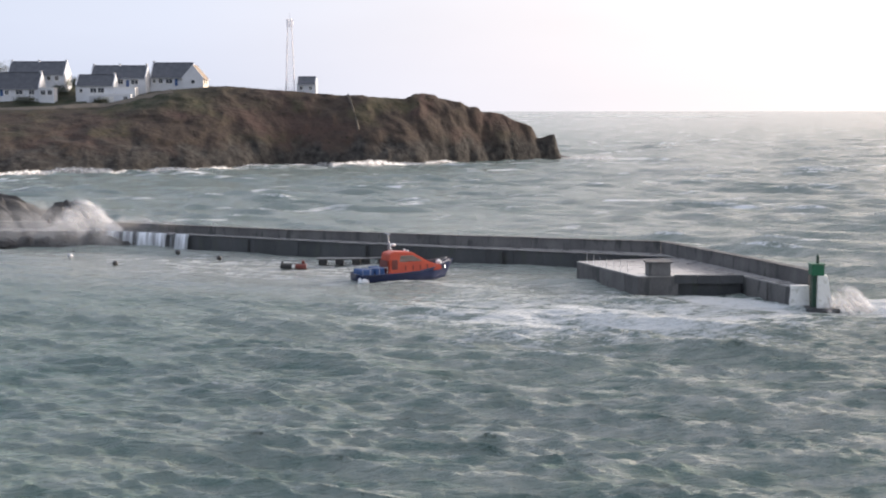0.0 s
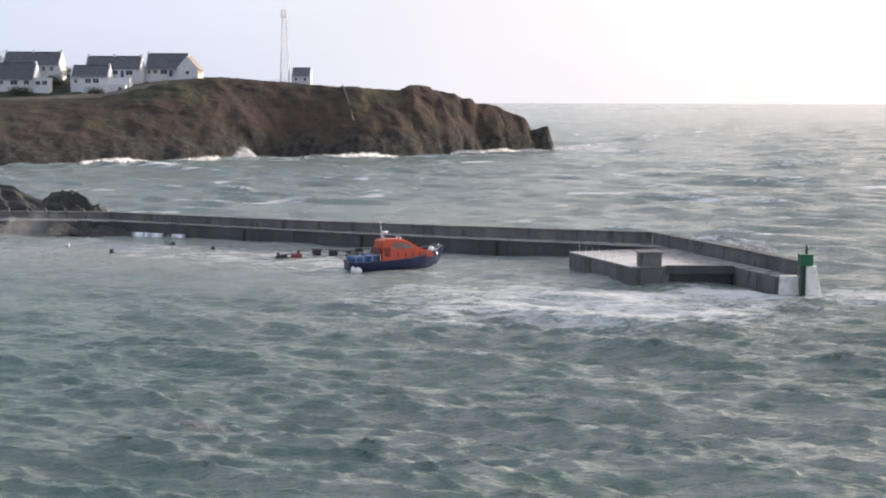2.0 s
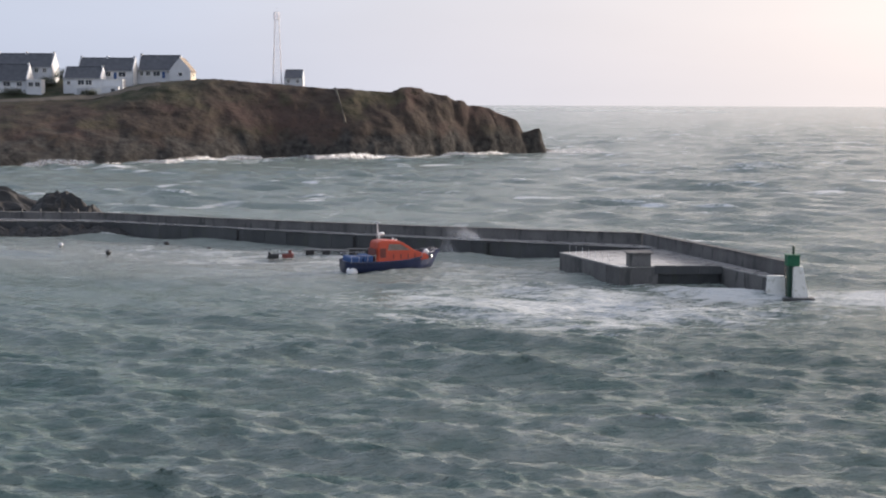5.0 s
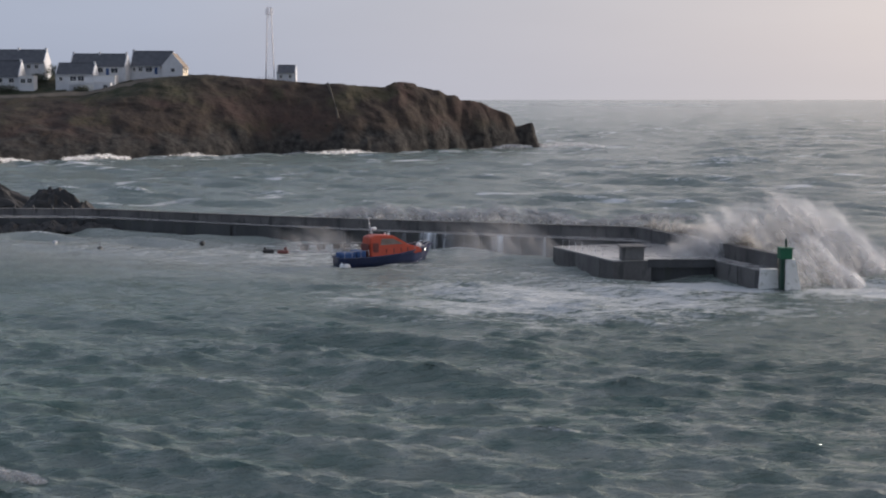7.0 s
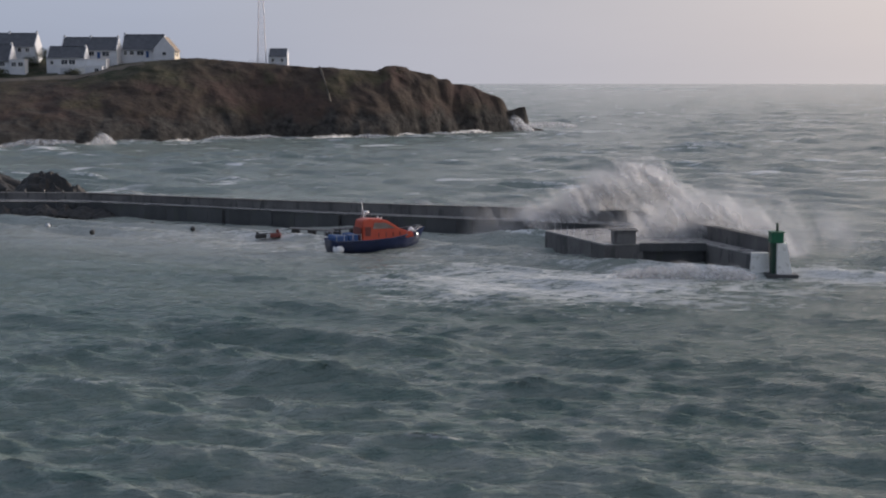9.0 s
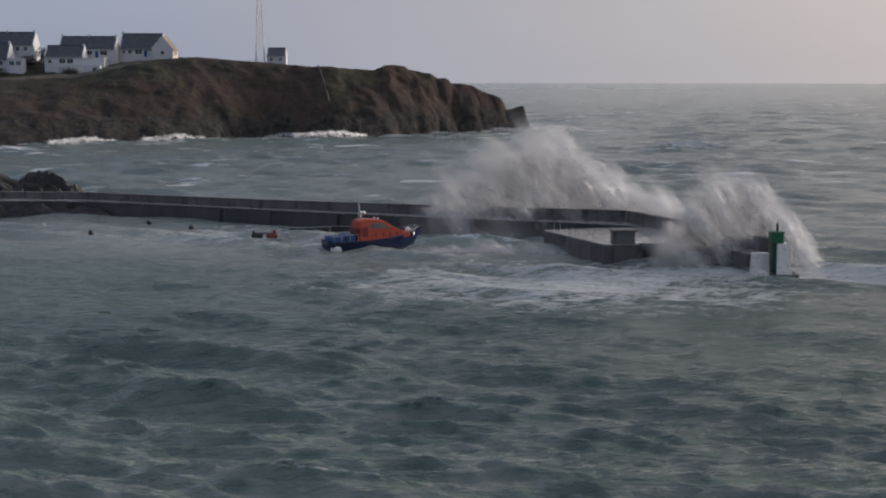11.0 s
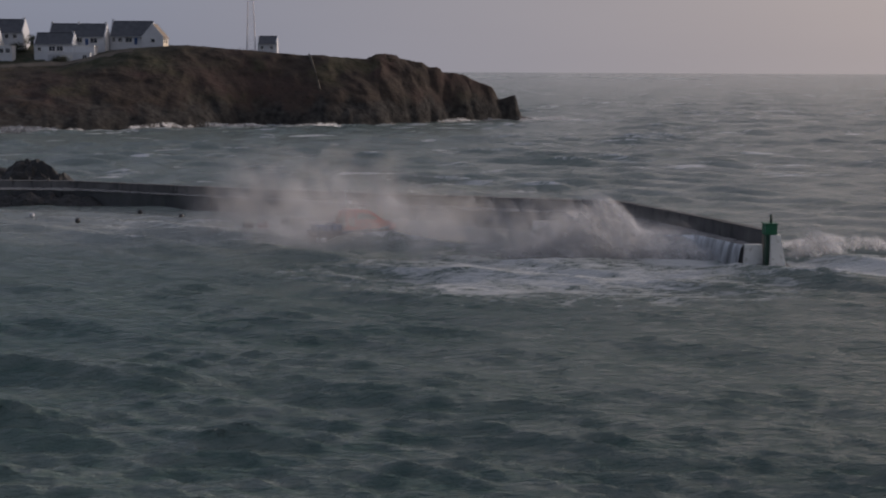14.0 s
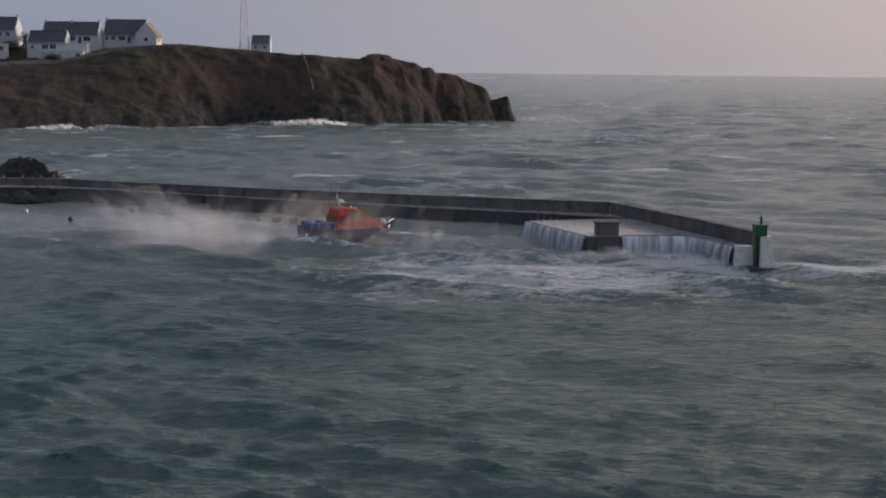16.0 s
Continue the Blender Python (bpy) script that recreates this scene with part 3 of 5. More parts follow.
def build_quay():
    quay = thing("quay", "concrete landing quay at the pier head, its wet deck painted pale with sky sheen", "quay", kind="structure")
    body = [(13.75, 143.3), (18.4, 130.95), (21.8, 131.3), (22.0, 131.9), (28.4, 131.9), (31.1, 123.6), (32.9, 123.9), (23.9, 150.4), (24.2, 146.8)]
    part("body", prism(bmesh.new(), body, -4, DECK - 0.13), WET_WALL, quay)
    part("deck", prism(bmesh.new(), QUAY, DECK - 0.12, DECK), WET_DECK_SHEEN, quay, "wet concrete deck with sky sheen in its pale tone")
    rnd = random.Random(9)
    for line, step in (((QUAY[0], QUAY[1]), 2.7), ((QUAY[3], QUAY[4]), 2.1)):
        st = along(line, step)
        for a, b in zip(st, st[1:]):
            w = rnd.uniform(-0.03, 0.05)
            part("wall_block", strip(bmesh.new(), a - Vector((w, 0)), b - Vector((w, 0)), 0.45, -3.5, -3.5, DECK - 0.125, DECK - 0.125, 0.012), CONCRETE, quay)
    part("wall_block", strip(bmesh.new(), Vector(QUAY[1]), Vector(QUAY[2]) + Vector((0.4, 0)), 0.5, -3.5, -3.5, DECK - 0.125, DECK - 0.125, 0.012), CONCRETE, quay)
    for a, b in zip(along((QUAY[2], QUAY[3]), 2.4), along((QUAY[2], QUAY[3]), 2.4)[1:]):
        part("edge_beam", strip(bmesh.new(), a - Vector((0, 0.06)), b - Vector((0, 0.06)), 0.5, DECK - 0.75, DECK - 0.75, DECK + 0.05, DECK + 0.05, 0.012), WET_WALL, quay)
    st = along(ARM, 3.6)
    for a, b in zip(st, st[1:]):
        w = rnd.uniform(-0.02, 0.02)
        part("parapet_block", strip(bmesh.new(), a, b, 0.9, -3.5, -3.5, a.z + w, b.z + w, 0.015), CONCRETE, quay)
        part("coping", strip(bmesh.new(), a - Vector((0.04, 0, 0)), b - Vector((0.04, 0, 0)), 1.0, a.z + w + 0.004, b.z + w + 0.004, a.z + w + 0.14, b.z + w + 0.14, 0.01), CONCRETE, quay)
    # thin rail along the slip edge
    for i in range(7):
        p = Vector(QUAY[0]).lerp(Vector(QUAY[1]), 0.12 + i * 0.11)
        part("rail_post", tube(bmesh.new(), (p.x + 0.35, p.y, DECK), (p.x + 0.35, p.y, DECK + 0.95), 0.02, seg=8), GREY_METAL, quay)
    hut = thing("pump_hut", "squat square concrete hut with a flat slab roof on the quay", "hut")
    part("hut_body", boxed(19.2, 21.4, 130.75, 132.6, DECK + 0.004, 3.06, 0.04), CONCRETE, hut)
    part("slab_roof", boxed(19.0, 21.6, 130.55, 132.75, 3.064, 3.2, 0.03), CONCRETE, hut)
    part("hut_door", boxed(19.6, 20.4, 132.6, 132.65, DECK + 0.03, 2.9, 0.02), DARK_GREEN, hut)


build_quay()


def build_beacon():
    wall = thing("white_daymark", "white painted panel on the end face of the quay", "daymark", kind="structure")
    bm = bmesh.new()
    prism(bm, [(31.0, 122.9), (32.6, 122.95), (32.6, 123.7), (31.1, 123.7)], -0.6, 1.90, inset=0.16)
    part("panel", bm, WHITE_PAINT, wall)
    tower = thing("harbour_beacon", "green harbour light on a white battered pedestal at the pier head", "beacon", at=pose(33.15, 122.3, 0))
    bm = bmesh.new()
    ring = [(-0.16, -0.75), (0.72, -0.75), (0.95, 0.5), (-0.16, 0.6)]
    lo = [bm.verts.new((x * 1.95 if x > 0 else x, y * 1.35, -0.6)) for x, y in ring]
    hi = [bm.verts.new((x, y, 2.95)) for x, y in ring]
    bm.faces.new(hi), bm.faces.new(lo[::-1])
    for i in range(4):
        bm.faces.new((lo[i], lo[(i + 1) % 4], hi[(i + 1) % 4], hi[i]))
    bmesh.ops.recalc_face_normals(bm, faces=bm.faces)
    bmesh.ops.bevel(bm, geom=list(bm.edges), offset=0.05, segments=2, affect="EDGES")
    part("pedestal", bm, WHITE_PAINT, tower, "white painted pedestal")
    part("column", boxed(-0.50, -0.17, -0.5, 0.45, -1.5, 3.0, 0.05), DARK_GREEN, tower, "dark green steel column")
    part("gallery", boxed(-0.66, 0.46, -0.62, 0.62, 2.96, 3.93, 0.06), GREEN, tower, "green painted lantern house")
    part("gallery_roof", boxed(-0.74, 0.54, -0.7, 0.7, 3.935, 4.02, 0.03), GREEN, tower)
    bm = tube(bmesh.new(), (0, 0, 4.02), (0, 0, 4.62), 0.13, 0.12, 14)
    part("lantern", bm, DARK_GREEN, tower)
    bm = tube(bmesh.new(), (0, 0, 4.62), (0, 0, 4.85), 0.16, 0.05, 14)
    part("lantern_cap", bm, DARK_GREEN, tower)
    part("foot", prism(bmesh.new(), [(-1.2, -1.5), (1.7, -1.45), (1.9, 1.0), (-1.0, 1.0)], -3.5, 0.12), WET_WALL, tower, "dark wet concrete foot")


build_beacon()


# ---- rocks at the root of the pier ----
def rock(name, label, c, size, seed, sub=4, material=None):
    bm = bmesh.new()
    bmesh.ops.create_icosphere(bm, subdivisions=sub, radius=1.0)
    for v in bm.verts:
        d = v.co.normalized()
        k = 1 + 0.12 * fractal(d.x * 1.6 + seed, d.y * 1.6, d.z * 1.6, 3) + 0.13 * fractal(d.x * 3.4 + seed, d.y * 3.4, d.z * 3.4, 6)
        slim = 1.12 - 0.62 * max(d.z, 0) ** 1.3
        v.co = Vector((d.x * size[0] * k * slim, d.y * size[1] * k * slim, d.z * size[2] * k))
    ob = new(name, finish(name, bm, material or ROCK))
    ob.location = c
    return tagged(ob, label, "rock")


rock("sea_rock", "large dark wet rock at the root of the pier", (-71.5, 203, -1.8), (14.5, 7, 8.6), 1.0, 5)
rock("sea_rock", "dark jagged rock beside the pier", (-54.8, 198, -1.2), (6.2, 4, 5.6), 5.0, 5)
rock("sea_rock", "low dark rock at the foot of the pier", (-50.0, 197, -1.0), (2.6, 3, 3.4), 8.0)
for i in range(9):
    rock("boulder", "dark boulder at the foot of the pier wall", (-63 + i * 2.7, 177.7 - (i % 3) * 0.3, -0.25 + 0.15 * ((i * 7) % 4)), (1.7 + 0.5 * ((i * 5) % 3), 1.5, 1.35 + 0.3 * ((i * 3) % 3)), 11.0 + i * 3, 4)


# ---- lifeboat ----
def build_lifeboat():
    boat = thing("lifeboat", "moored lifeboat with a navy hull and a bright orange cabin", "boat", at=pose(-5.0, 142.7, 0, 0, 0, 26))
    # hull: stations from stern to bow
    st = [(-4.95, 1.55, 1.0, -0.5), (-3.8, 1.75, 0.98, -0.6), (-1.0, 1.85, 1.0, -0.65), (1.5, 1.75, 1.12, -0.6), (3.3, 1.35, 1.36, -0.5), (4.6, 0.75, 1.66, -0.3), (5.75, 0.06, 2.05, 0.55)]
    st = [tuple(float(c) for c in Vector(a).lerp(Vector(b), q)) for a, b in zip(st, st[1:]) for q in (0, 0.25, 0.5, 0.75)] + [st[-1]]
    bm, rings = bmesh.new(), []
    for x, hb, top, keel in st:
        prof = [(0, keel), (hb * 0.55, keel + 0.18), (hb * 0.88, 0.1), (hb * 0.97, 0.55), (hb, top)]
        rake = 0.5 * max(0.0, (x - 3.3) / 2.4)
        pts = [(x + rake * (zz - 1.2), -yy, zz) for yy, zz in prof[::-1]] + [(x + rake * (zz - 1.2), yy, zz) for yy, zz in prof[1:]]
        rings.append([bm.verts.new(p) for p in pts])
    for a, b in zip(rings, rings[1:]):
        for i in range(len(a) - 1):
            bm.faces.new((a[i], a[i + 1], b[i + 1], b[i]))
    bm.faces.new(rings[0]), bm.faces.new(rings[-1][::-1])
    bmesh.ops.recalc_face_normals(bm, faces=bm.faces)
    hull = part("hull", bm, HULL_BLUE, boat, "navy blue hull", smooth=True)
    bm = bmesh.new()
    dk = [[bm.verts.new((x, s * (hb - 0.06), top - 0.10)) for s in (-1, 1)] for x, hb, top, k in st]
    for a, b in zip(dk, dk[1:]):
        bm.faces.new((a[0], a[1], b[1], b[0]))
    part("deck", bm, GREY_METAL, hull, "grey deck")
    for s in (-1, 1):
        bm = bmesh.new()
        for (x, hb, top, k), (x2, hb2, top2, k2) in zip(st, st[1:]):
            tube(bm, (x, s * hb, top), (x2, s * hb2, top2), 0.085, seg=8)
        part("rubbing_strake", bm, HULL_BLUE, hull)
    # orange cabin with a raked front
    def cab(pts, w0, w1, z0):
        bm = bmesh.new()
        L = [bm.verts.new((x, -(w0 + (w1 - w0) * (z - z0) / 2.2), z)) for x, z in pts]
        R = [bm.verts.new((x, (w0 + (w1 - w0) * (z - z0) / 2.2), z)) for x, z in pts]
        bm.faces.new(L), bm.faces.new(R[::-1])
        for i in range(len(pts)):
            j = (i + 1) % len(pts)
            bm.faces.new((L[i], R[i], R[j], L[j]))
        bmesh.ops.recalc_face_normals(bm, faces=bm.faces)
        bmesh.ops.bevel(bm, geom=list(bm.edges), offset=0.09, segments=3, affect="EDGES")
        return bm
    cabin = part("cabin", cab([(-1.75, 0.85), (-1.6, 3.02), (-0.9, 3.2), (1.1, 3.05), (2.75, 2.05), (4.2, 1.62), (4.3, 1.15), (2.0, 0.92)], 1.42, 1.02, 0.85), ORANGE, boat, "bright orange cabin")
    for s in (-1, 1):
        bm = bmesh.new()
        pts = [(-0.55, 2.16), (-0.35, 2.80), (1.0, 2.76), (2.1, 2.14)]
        for off in (0.02,):
            v = [bm.verts.new((x, s * (1.42 - 0.40 * (z - 0.85) / 2.2 + off), z)) for x, z in pts]
            bm.faces.new(v)
        bmesh.ops.solidify(bm, geom=list(bm.faces), thickness=0.03)
        part("side_window", bm, WINDSCREEN, cabin, "pale reflecting window")
        for x in (0.1, 0.95, 1.8, 2.6):
            y = 1.42 - 0.40 * 0.55 / 2.2
            part("side_rib", boxed(x - 0.05, x + 0.05, s * y - 0.03, s * y + 0.03, 1.1, 1.75, 0.01), RED_WOOD, cabin, "dull red rib along the cabin side")
        bm = boxed(-1.45, -0.8, s * 1.33 - 0.02, s * 1.33 + 0.02, 1.0, 2.4, 0.01, m=Matrix.Translation((0, -s * 0.03, 0)))
        part("cabin_door", bm, RED_WOOD, cabin, "dull red side door")
    bm = bmesh.new()
    v = [bm.verts.new((x, y, z)) for x, y, z in ((1.25, -0.85, 2.99), (1.25, 0.85, 2.99), (2.65, 0.95, 2.14), (2.65, -0.95, 2.14))]
    bmesh.ops.solidify(bm, geom=[bm.faces.new(v)], thickness=0.03)
    part("windscreen", bm, WINDSCREEN, cabin)
    part("aft_bulkhead", boxed(-1.86, -1.77, -1.0, 1.0, 0.95, 2.3, 0.03), RED_WOOD, cabin, "dull red aft door")
    mast = part("mast", tube(tube(tube(bmesh.new(), (-1.1, 0, 3.3), (-1.35, 0, 5.05), 0.07, 0.04), (-1.1, -0.5, 3.3), (-1.3, 0, 4.5), 0.04), (-1.1, 0.5, 3.3), (-1.3, 0, 4.5), 0.04), GREY_METAL, boat)
    part("radar", ball(bmesh.new(), (-0.75, 0, 3.85), 0.30, 2, (1, 1, 0.55)), BUOY_WHITE, mast, "white radar dome")
    part("crosstree", boxed(-1.42, -1.26, -0.6, 0.6, 4.98, 5.1, 0.02), GREY_METAL, mast)
    part("aerial", tube(bmesh.new(), (-1.6, 0.5, 3.3), (-1.9, 0.5, 5.9), 0.02, 0.01, 6), DARK_RUBBER, mast)
    for y in (-0.5, 0.35):
        part("roof_lamp", ball(bmesh.new(), (0.7, y, 3.2), 0.12, 2), BUOY_WHITE, cabin, "white roof lamp")
    part("stern_box", boxed(-4.75, -3.4, -1.2, 1.2, 0.92, 1.5, 0.15), TARP_BLUE, boat, "blue covered locker on the after deck")
    part("stern_box", boxed(-3.2, -2.1, -1.05, 1.05, 0.92, 1.65, 0.2), TARP_BLUE, boat, "blue covered locker on the after deck")
    bm = bmesh.new()
    for x in (-4.85, -4.0, -3.0, -2.1):
        for s in (-1, 1):
            tube(bm, (x, s * 1.62, 1.0), (x, s * 1.62, 1.75), 0.025, seg=6)
    for s in (-1, 1):
        tube(bm, (-4.85, s * 1.62, 1.72), (-2.1, s * 1.62, 1.72), 0.025, seg=6)
    tube(bm, (-4.88, -1.6, 1.72), (-4.88, 1.6, 1.72), 0.025, seg=6)
    part("stern_rail", bm, GREY_METAL, boat)
    bm = bmesh.new()
    pr = [(3.4, 1.3, 1.3), (4.5, 0.8, 1.5), (5.4, 0.12, 1.75)]
    for s in (-1, 1):
        for x, y, z in pr:
            tube(bm, (x, s * y, z), (x + 0.05, s * y, z + 0.5), 0.02, seg=6)
        for a, b in zip(pr, pr[1:]):
            tube(bm, (a[0] + 0.05, s * a[1], a[2] + 0.5), (b[0] + 0.05, s * b[1], b[2] + 0.5), 0.02, seg=6)
    part("bow_rail", bm, GREY_METAL, boat)
    part("bow_fender", ball(bmesh.new(), (4.35, -0.35, 1.78), 0.30, 2, (1, 1, 1.1)), BUOY_WHITE, boat, "white round fender on the foredeck")
    lampb = part("search_lamp", tube(bmesh.new(), (4.75, -0.62, 1.35), (4.9, -0.72, 1.35), 0.16, 0.16, 12), DARK_RUBBER, boat)
    part("lamp_glass", tube(bmesh.new(), (4.9, -0.72, 1.35), (4.92, -0.735, 1.35), 0.13, 0.13, 12), LAMP_GLOW, lampb, "lit lamp glass")
    rows = [(0, .0, -.2, .4, 0), (1, -.05, -.05, -.8, 0), (2, -.15, .08, 1, 0), (2.5, -.17, .12, .8, 0), (3, -.17, .1, 1.6, 0), (3.5, -.1, .1, 2.4, 0), (4, .1, 0, 1.2, 0),
            (5.2, .1, 0, -1, 0), (6.5, .08, -.08, 1.8, 0), (7, .1, 0, .8, 0), (7.5, .05, .03, -.4, 0), (8, .05, .05, -.4, 0), (9, .05, .03, -.4, 0), (10.2, 0, 0, .8, 1),
            (11.5, -.1, -.05, -.6, 1), (12, -.1, -.05, -1.6, 1), (12.5, -.15, -.05, -2.6, 2), (13, -.2, -.2, -2.8, 2), (13.5, -.4, -.1, -2, 3), (14, -.6, -.1, -2, 3),
            (15, -.65, -.05, -2.8, 4), (15.5, -.75, 0, -3, 4), (16, -.95, 0, -3.5, 5)]
    MOVES.append((boat, [(t, pose(-5.0 + dx, 142.7, dz, 1.5 * math.sin(t * 1.7), -p, 26 + yw)) for t, dx, dz, p, yw in rows]))


WINDSCREEN = surface("pale_hazy_window", (0.30, 0.24, 0.20), (0.40, 0.34, 0.30), 0.15, 1.0, 4, 0.02)
build_lifeboat()


def floater(ob, x, y, z, rz, amp, seed):
    MOVES.append((ob, [(t, pose(x + 0.12 * math.sin(t * 0.9 + seed), y, z + amp * math.sin(t * 1.7 + seed), 3 * math.sin(t * 1.3 + seed), 3 * math.sin(t * 1.9 + 2 * seed), rz)) for t in (0, 1, 2, 3, 4, 5, 6, 7, 8, 9, 10, 11, 12, 13, 14, 15, 16)]))


def build_floats():
    buoy = thing("mooring_buoy", "round white plastic mooring buoy beside the lifeboat", "buoy", at=pose(-8.6, 139.7, 0.15))
    part("float", ball(bmesh.new(), (0, 0, 0), 0.62, 3, (1, 1, 0.92)), BUOY_WHITE, buoy, smooth=True)
    part("eye", tube(bmesh.new(), (0, 0, 0.5), (0, 0, 0.72), 0.07), GREY_METAL, buoy)
    MOVES.append((buoy, [(0, pose(-8.6, 139.7, 0.1)), (1, pose(-8.5, 139.7, 0.15)), (2, pose(-8.8, 139.7, 0.2)), (3.5, pose(-8.8, 139.7, 0.1)), (4, pose(-8.6, 139.7, 0.1)), (6.5, pose(-8.5, 139.7, 0.0)),
                         (8, pose(-8.7, 139.7, 0.2)), (9, pose(-8.45, 139.7, 0.2)), (12, pose(-8.5, 139.7, 0.2)), (13, pose(-8.6, 139.7, 0.15)), (14, pose(-9.0, 139.7, 0.2)), (16, pose(-9.35, 139.7, 0.4))]))
    skiff = thing("work_float", "low dull red pontoon raft with tyre fenders on the water", "pontoon", group="pontoon rafts")
    part("float_tank", boxed(-1.45, -0.2, -0.6, 0.6, -0.15, 0.32, 0.1), DARK_RUBBER, skiff)
    part("float_tank", boxed(0.2, 1.45, -0.6, 0.6, -0.15, 0.34, 0.1), RED_WOOD, skiff)
    part("plank", boxed(-1.3, 1.3, -0.25, 0.25, 0.30, 0.38, 0.02), DARK_RUBBER, skiff)
    part("post", boxed(0.9, 1.25, -0.2, 0.2, 0.35, 0.72, 0.04), RED_WOOD, skiff)
    part("post", boxed(-1.35, -1.1, -0.2, 0.2, 0.33, 0.6, 0.04), DARK_RUBBER, skiff)
    floater(skiff, -17.2, 151.6, 0.22, 4, 0.08, 0.3)
    raft = thing("pontoon_raft", "dark pontoon raft carried on square float blocks", "pontoon", group="pontoon rafts")
    for i in range(3):
        part("float_block", boxed(-2.3 + i * 1.9, -1.4 + i * 1.9, -0.6, 0.6, -0.2, 0.42, 0.08), DARK_RUBBER, raft)
    for j in range(3):
        part("plank", boxed(-2.6, 2.6, -0.6 + j * 0.42, -0.22 + j * 0.42, 0.43, 0.52, 0.02), WET_WALL, raft)
    floater(raft, -12.4, 154.8, 0.28, -3, 0.08, 1.7)
    dory = copy_thing(raft, pose(-8.4, 156.6, 0))
    floater(dory, -7.6, 156.0, 0.28, 10, 0.08, 2.9)
    for i, (x, y) in enumerate(((-45.2, 163.0), (-33.0, 166.0), (-27.0, 160.5), (-38.0, 156.0))):
        b = new("pick_up_buoy", finish("pick_up_buoy", ball(bmesh.new(), (0, 0, 0), 0.32, 2), DARK_RUBBER if i else GREY_METAL))
        tagged(b, "small dark pick-up buoy floating in the harbour", "buoy", group="pick-up buoys")
        floater(b, x, y, 0.2, 0, 0.1, i * 1.3)


build_floats()


# ---- houses on the headland ----
def window(parent, x0, x1, z0, z1, y, panes=2):
    w = part("window", boxed(x0 - 0.12, x1 + 0.12, y - 0.05, y + 0.04, z0 - 0.12, z1 + 0.12, 0.02), WHITE_PAINT, parent)
    for i in range(panes):
        a, b = x0 + (x1 - x0) * i / panes + 0.05, x0 + (x1 - x0) * (i + 1) / panes - 0.05
        part("pane", boxed(a, b, y - 0.075, y - 0.03, z0, z1, 0.01), PANE, w)
    part("sill", boxed(x0 - 0.2, x1 + 0.2, y - 0.2, y - 0.052, z0 - 0.22, z0 - 0.13, 0.02), WHITE_PAINT, w)


def gable_ring(D, eave, ridge, lift):
    return [(-0.02, -2.5), (D + 0.02, -2.5), (D + 0.02, eave + lift), (D / 2, ridge + lift), (-0.02, eave + lift)]


def slab_x(bm, ring, x0, x1):
    """A solid with the ring (y, z) as its section, from x0 to x1."""
    a = [bm.verts.new((x0, y, z)) for y, z in ring]
    b = [bm.verts.new((x1, y, z)) for y, z in ring]
    bm.faces.new(a[::-1]), bm.faces.new(b)
    for i in range(len(ring)):
        j = (i + 1) % len(ring)
        bm.faces.new((a[i], a[j], b[j], b[i]))
    bmesh.ops.recalc_face_normals(bm, faces=bm.faces)
    return bm


def house(label, at, L, D, eave, ridge, wins, wall=RENDER_WHITE, roof=SLATE, chimneys=(0.4, -0.4), door=None, side=None, name="house"):
    h = thing(name, label, "house", at=at)
    part("wall", slab_x(bmesh.new(), gable_ring(D, eave, ridge, -0.05), 0.25, L - 0.25), wall, h)
    for x in (0.0, L - 0.3):
        part("gable_end", slab_x(bmesh.new(), gable_ring(D, eave, ridge, 0.30), x, x + 0.3), RENDER_WHITE, h, "white rendered gable with raised verge")
    k = (ridge - eave) / (D / 2)
    for s in (0, 1):
        f = (lambda y: y) if s == 0 else (lambda y: D - y)
        ring = [(f(-0.45), eave - 0.45 * k), (f(D / 2), ridge), (f(D / 2), ridge + 0.2), (f(-0.45), eave - 0.45 * k + 0.2)]
        part("roof_slope", slab_x(bmesh.new(), ring, 0.32, L - 0.32), roof, h, "slate roof slope" if roof is SLATE else "brown roof slope")
    part("ridge_tiles", boxed(0.32, L - 0.32, D / 2 - 0.16, D / 2 + 0.16, ridge + 0.12, ridge + 0.30, 0.06), roof, h)
    for c in chimneys:
        x = c if c > 0 else L + c
        ch = part("chimney", boxed(x - 0.3, x + 0.3, D / 2 - 0.3, D / 2 + 0.3, ridge - 0.6, ridge + 0.62, 0.03), RENDER_WHITE, h)
        part("chimney_cap", boxed(x - 0.36, x + 0.36, D / 2 - 0.36, D / 2 + 0.36, ridge + 0.63, ridge + 0.72, 0.02), CONCRETE, ch)
    for w in wins:
        window(h, *w, 0.0)
    if door:
        part("door", boxed(door, door + 0.95, -0.06, 0.02, 0.02, 2.1, 0.02), TARP_BLUE, h)
    part("gutter", boxed(0.3, L - 0.3, -0.58, -0.46, eave - 0.45 * k + 0.02, eave - 0.45 * k + 0.14, 0.03), GREY_METAL, h)
    return h


house("long white house with a dark slate roof and gable chimneys", pose(-141.2, 441, 25.4), 18.4, 8, 3.0, 6.9,
      [(1.5, 2.6, 1, 2.2), (4.2, 5.4, 1, 2.2), (12.8, 13.9, 1, 2.2), (15.3, 16.5, 1, 2.2)], chimneys=(0.45, 9.2, -0.45), door=8.5)
house("white house with a slate roof set below its neighbour", pose(-151, 430, 21.2), 23.2, 8, 2.6, 7.4,
      [(8.0, 9.6, .6, 1.8), (12.4, 13.6, .6, 1.8), (15.8, 18.0, .6, 1.9), (20.0, 21.6, .6, 1.9)], chimneys=(0.45, -0.45), door=10.9)
annex = thing("garden_annex", "small white flat-roofed annex with dark windows", "annex", at=pose(-127.4, 428.5, 20.7))
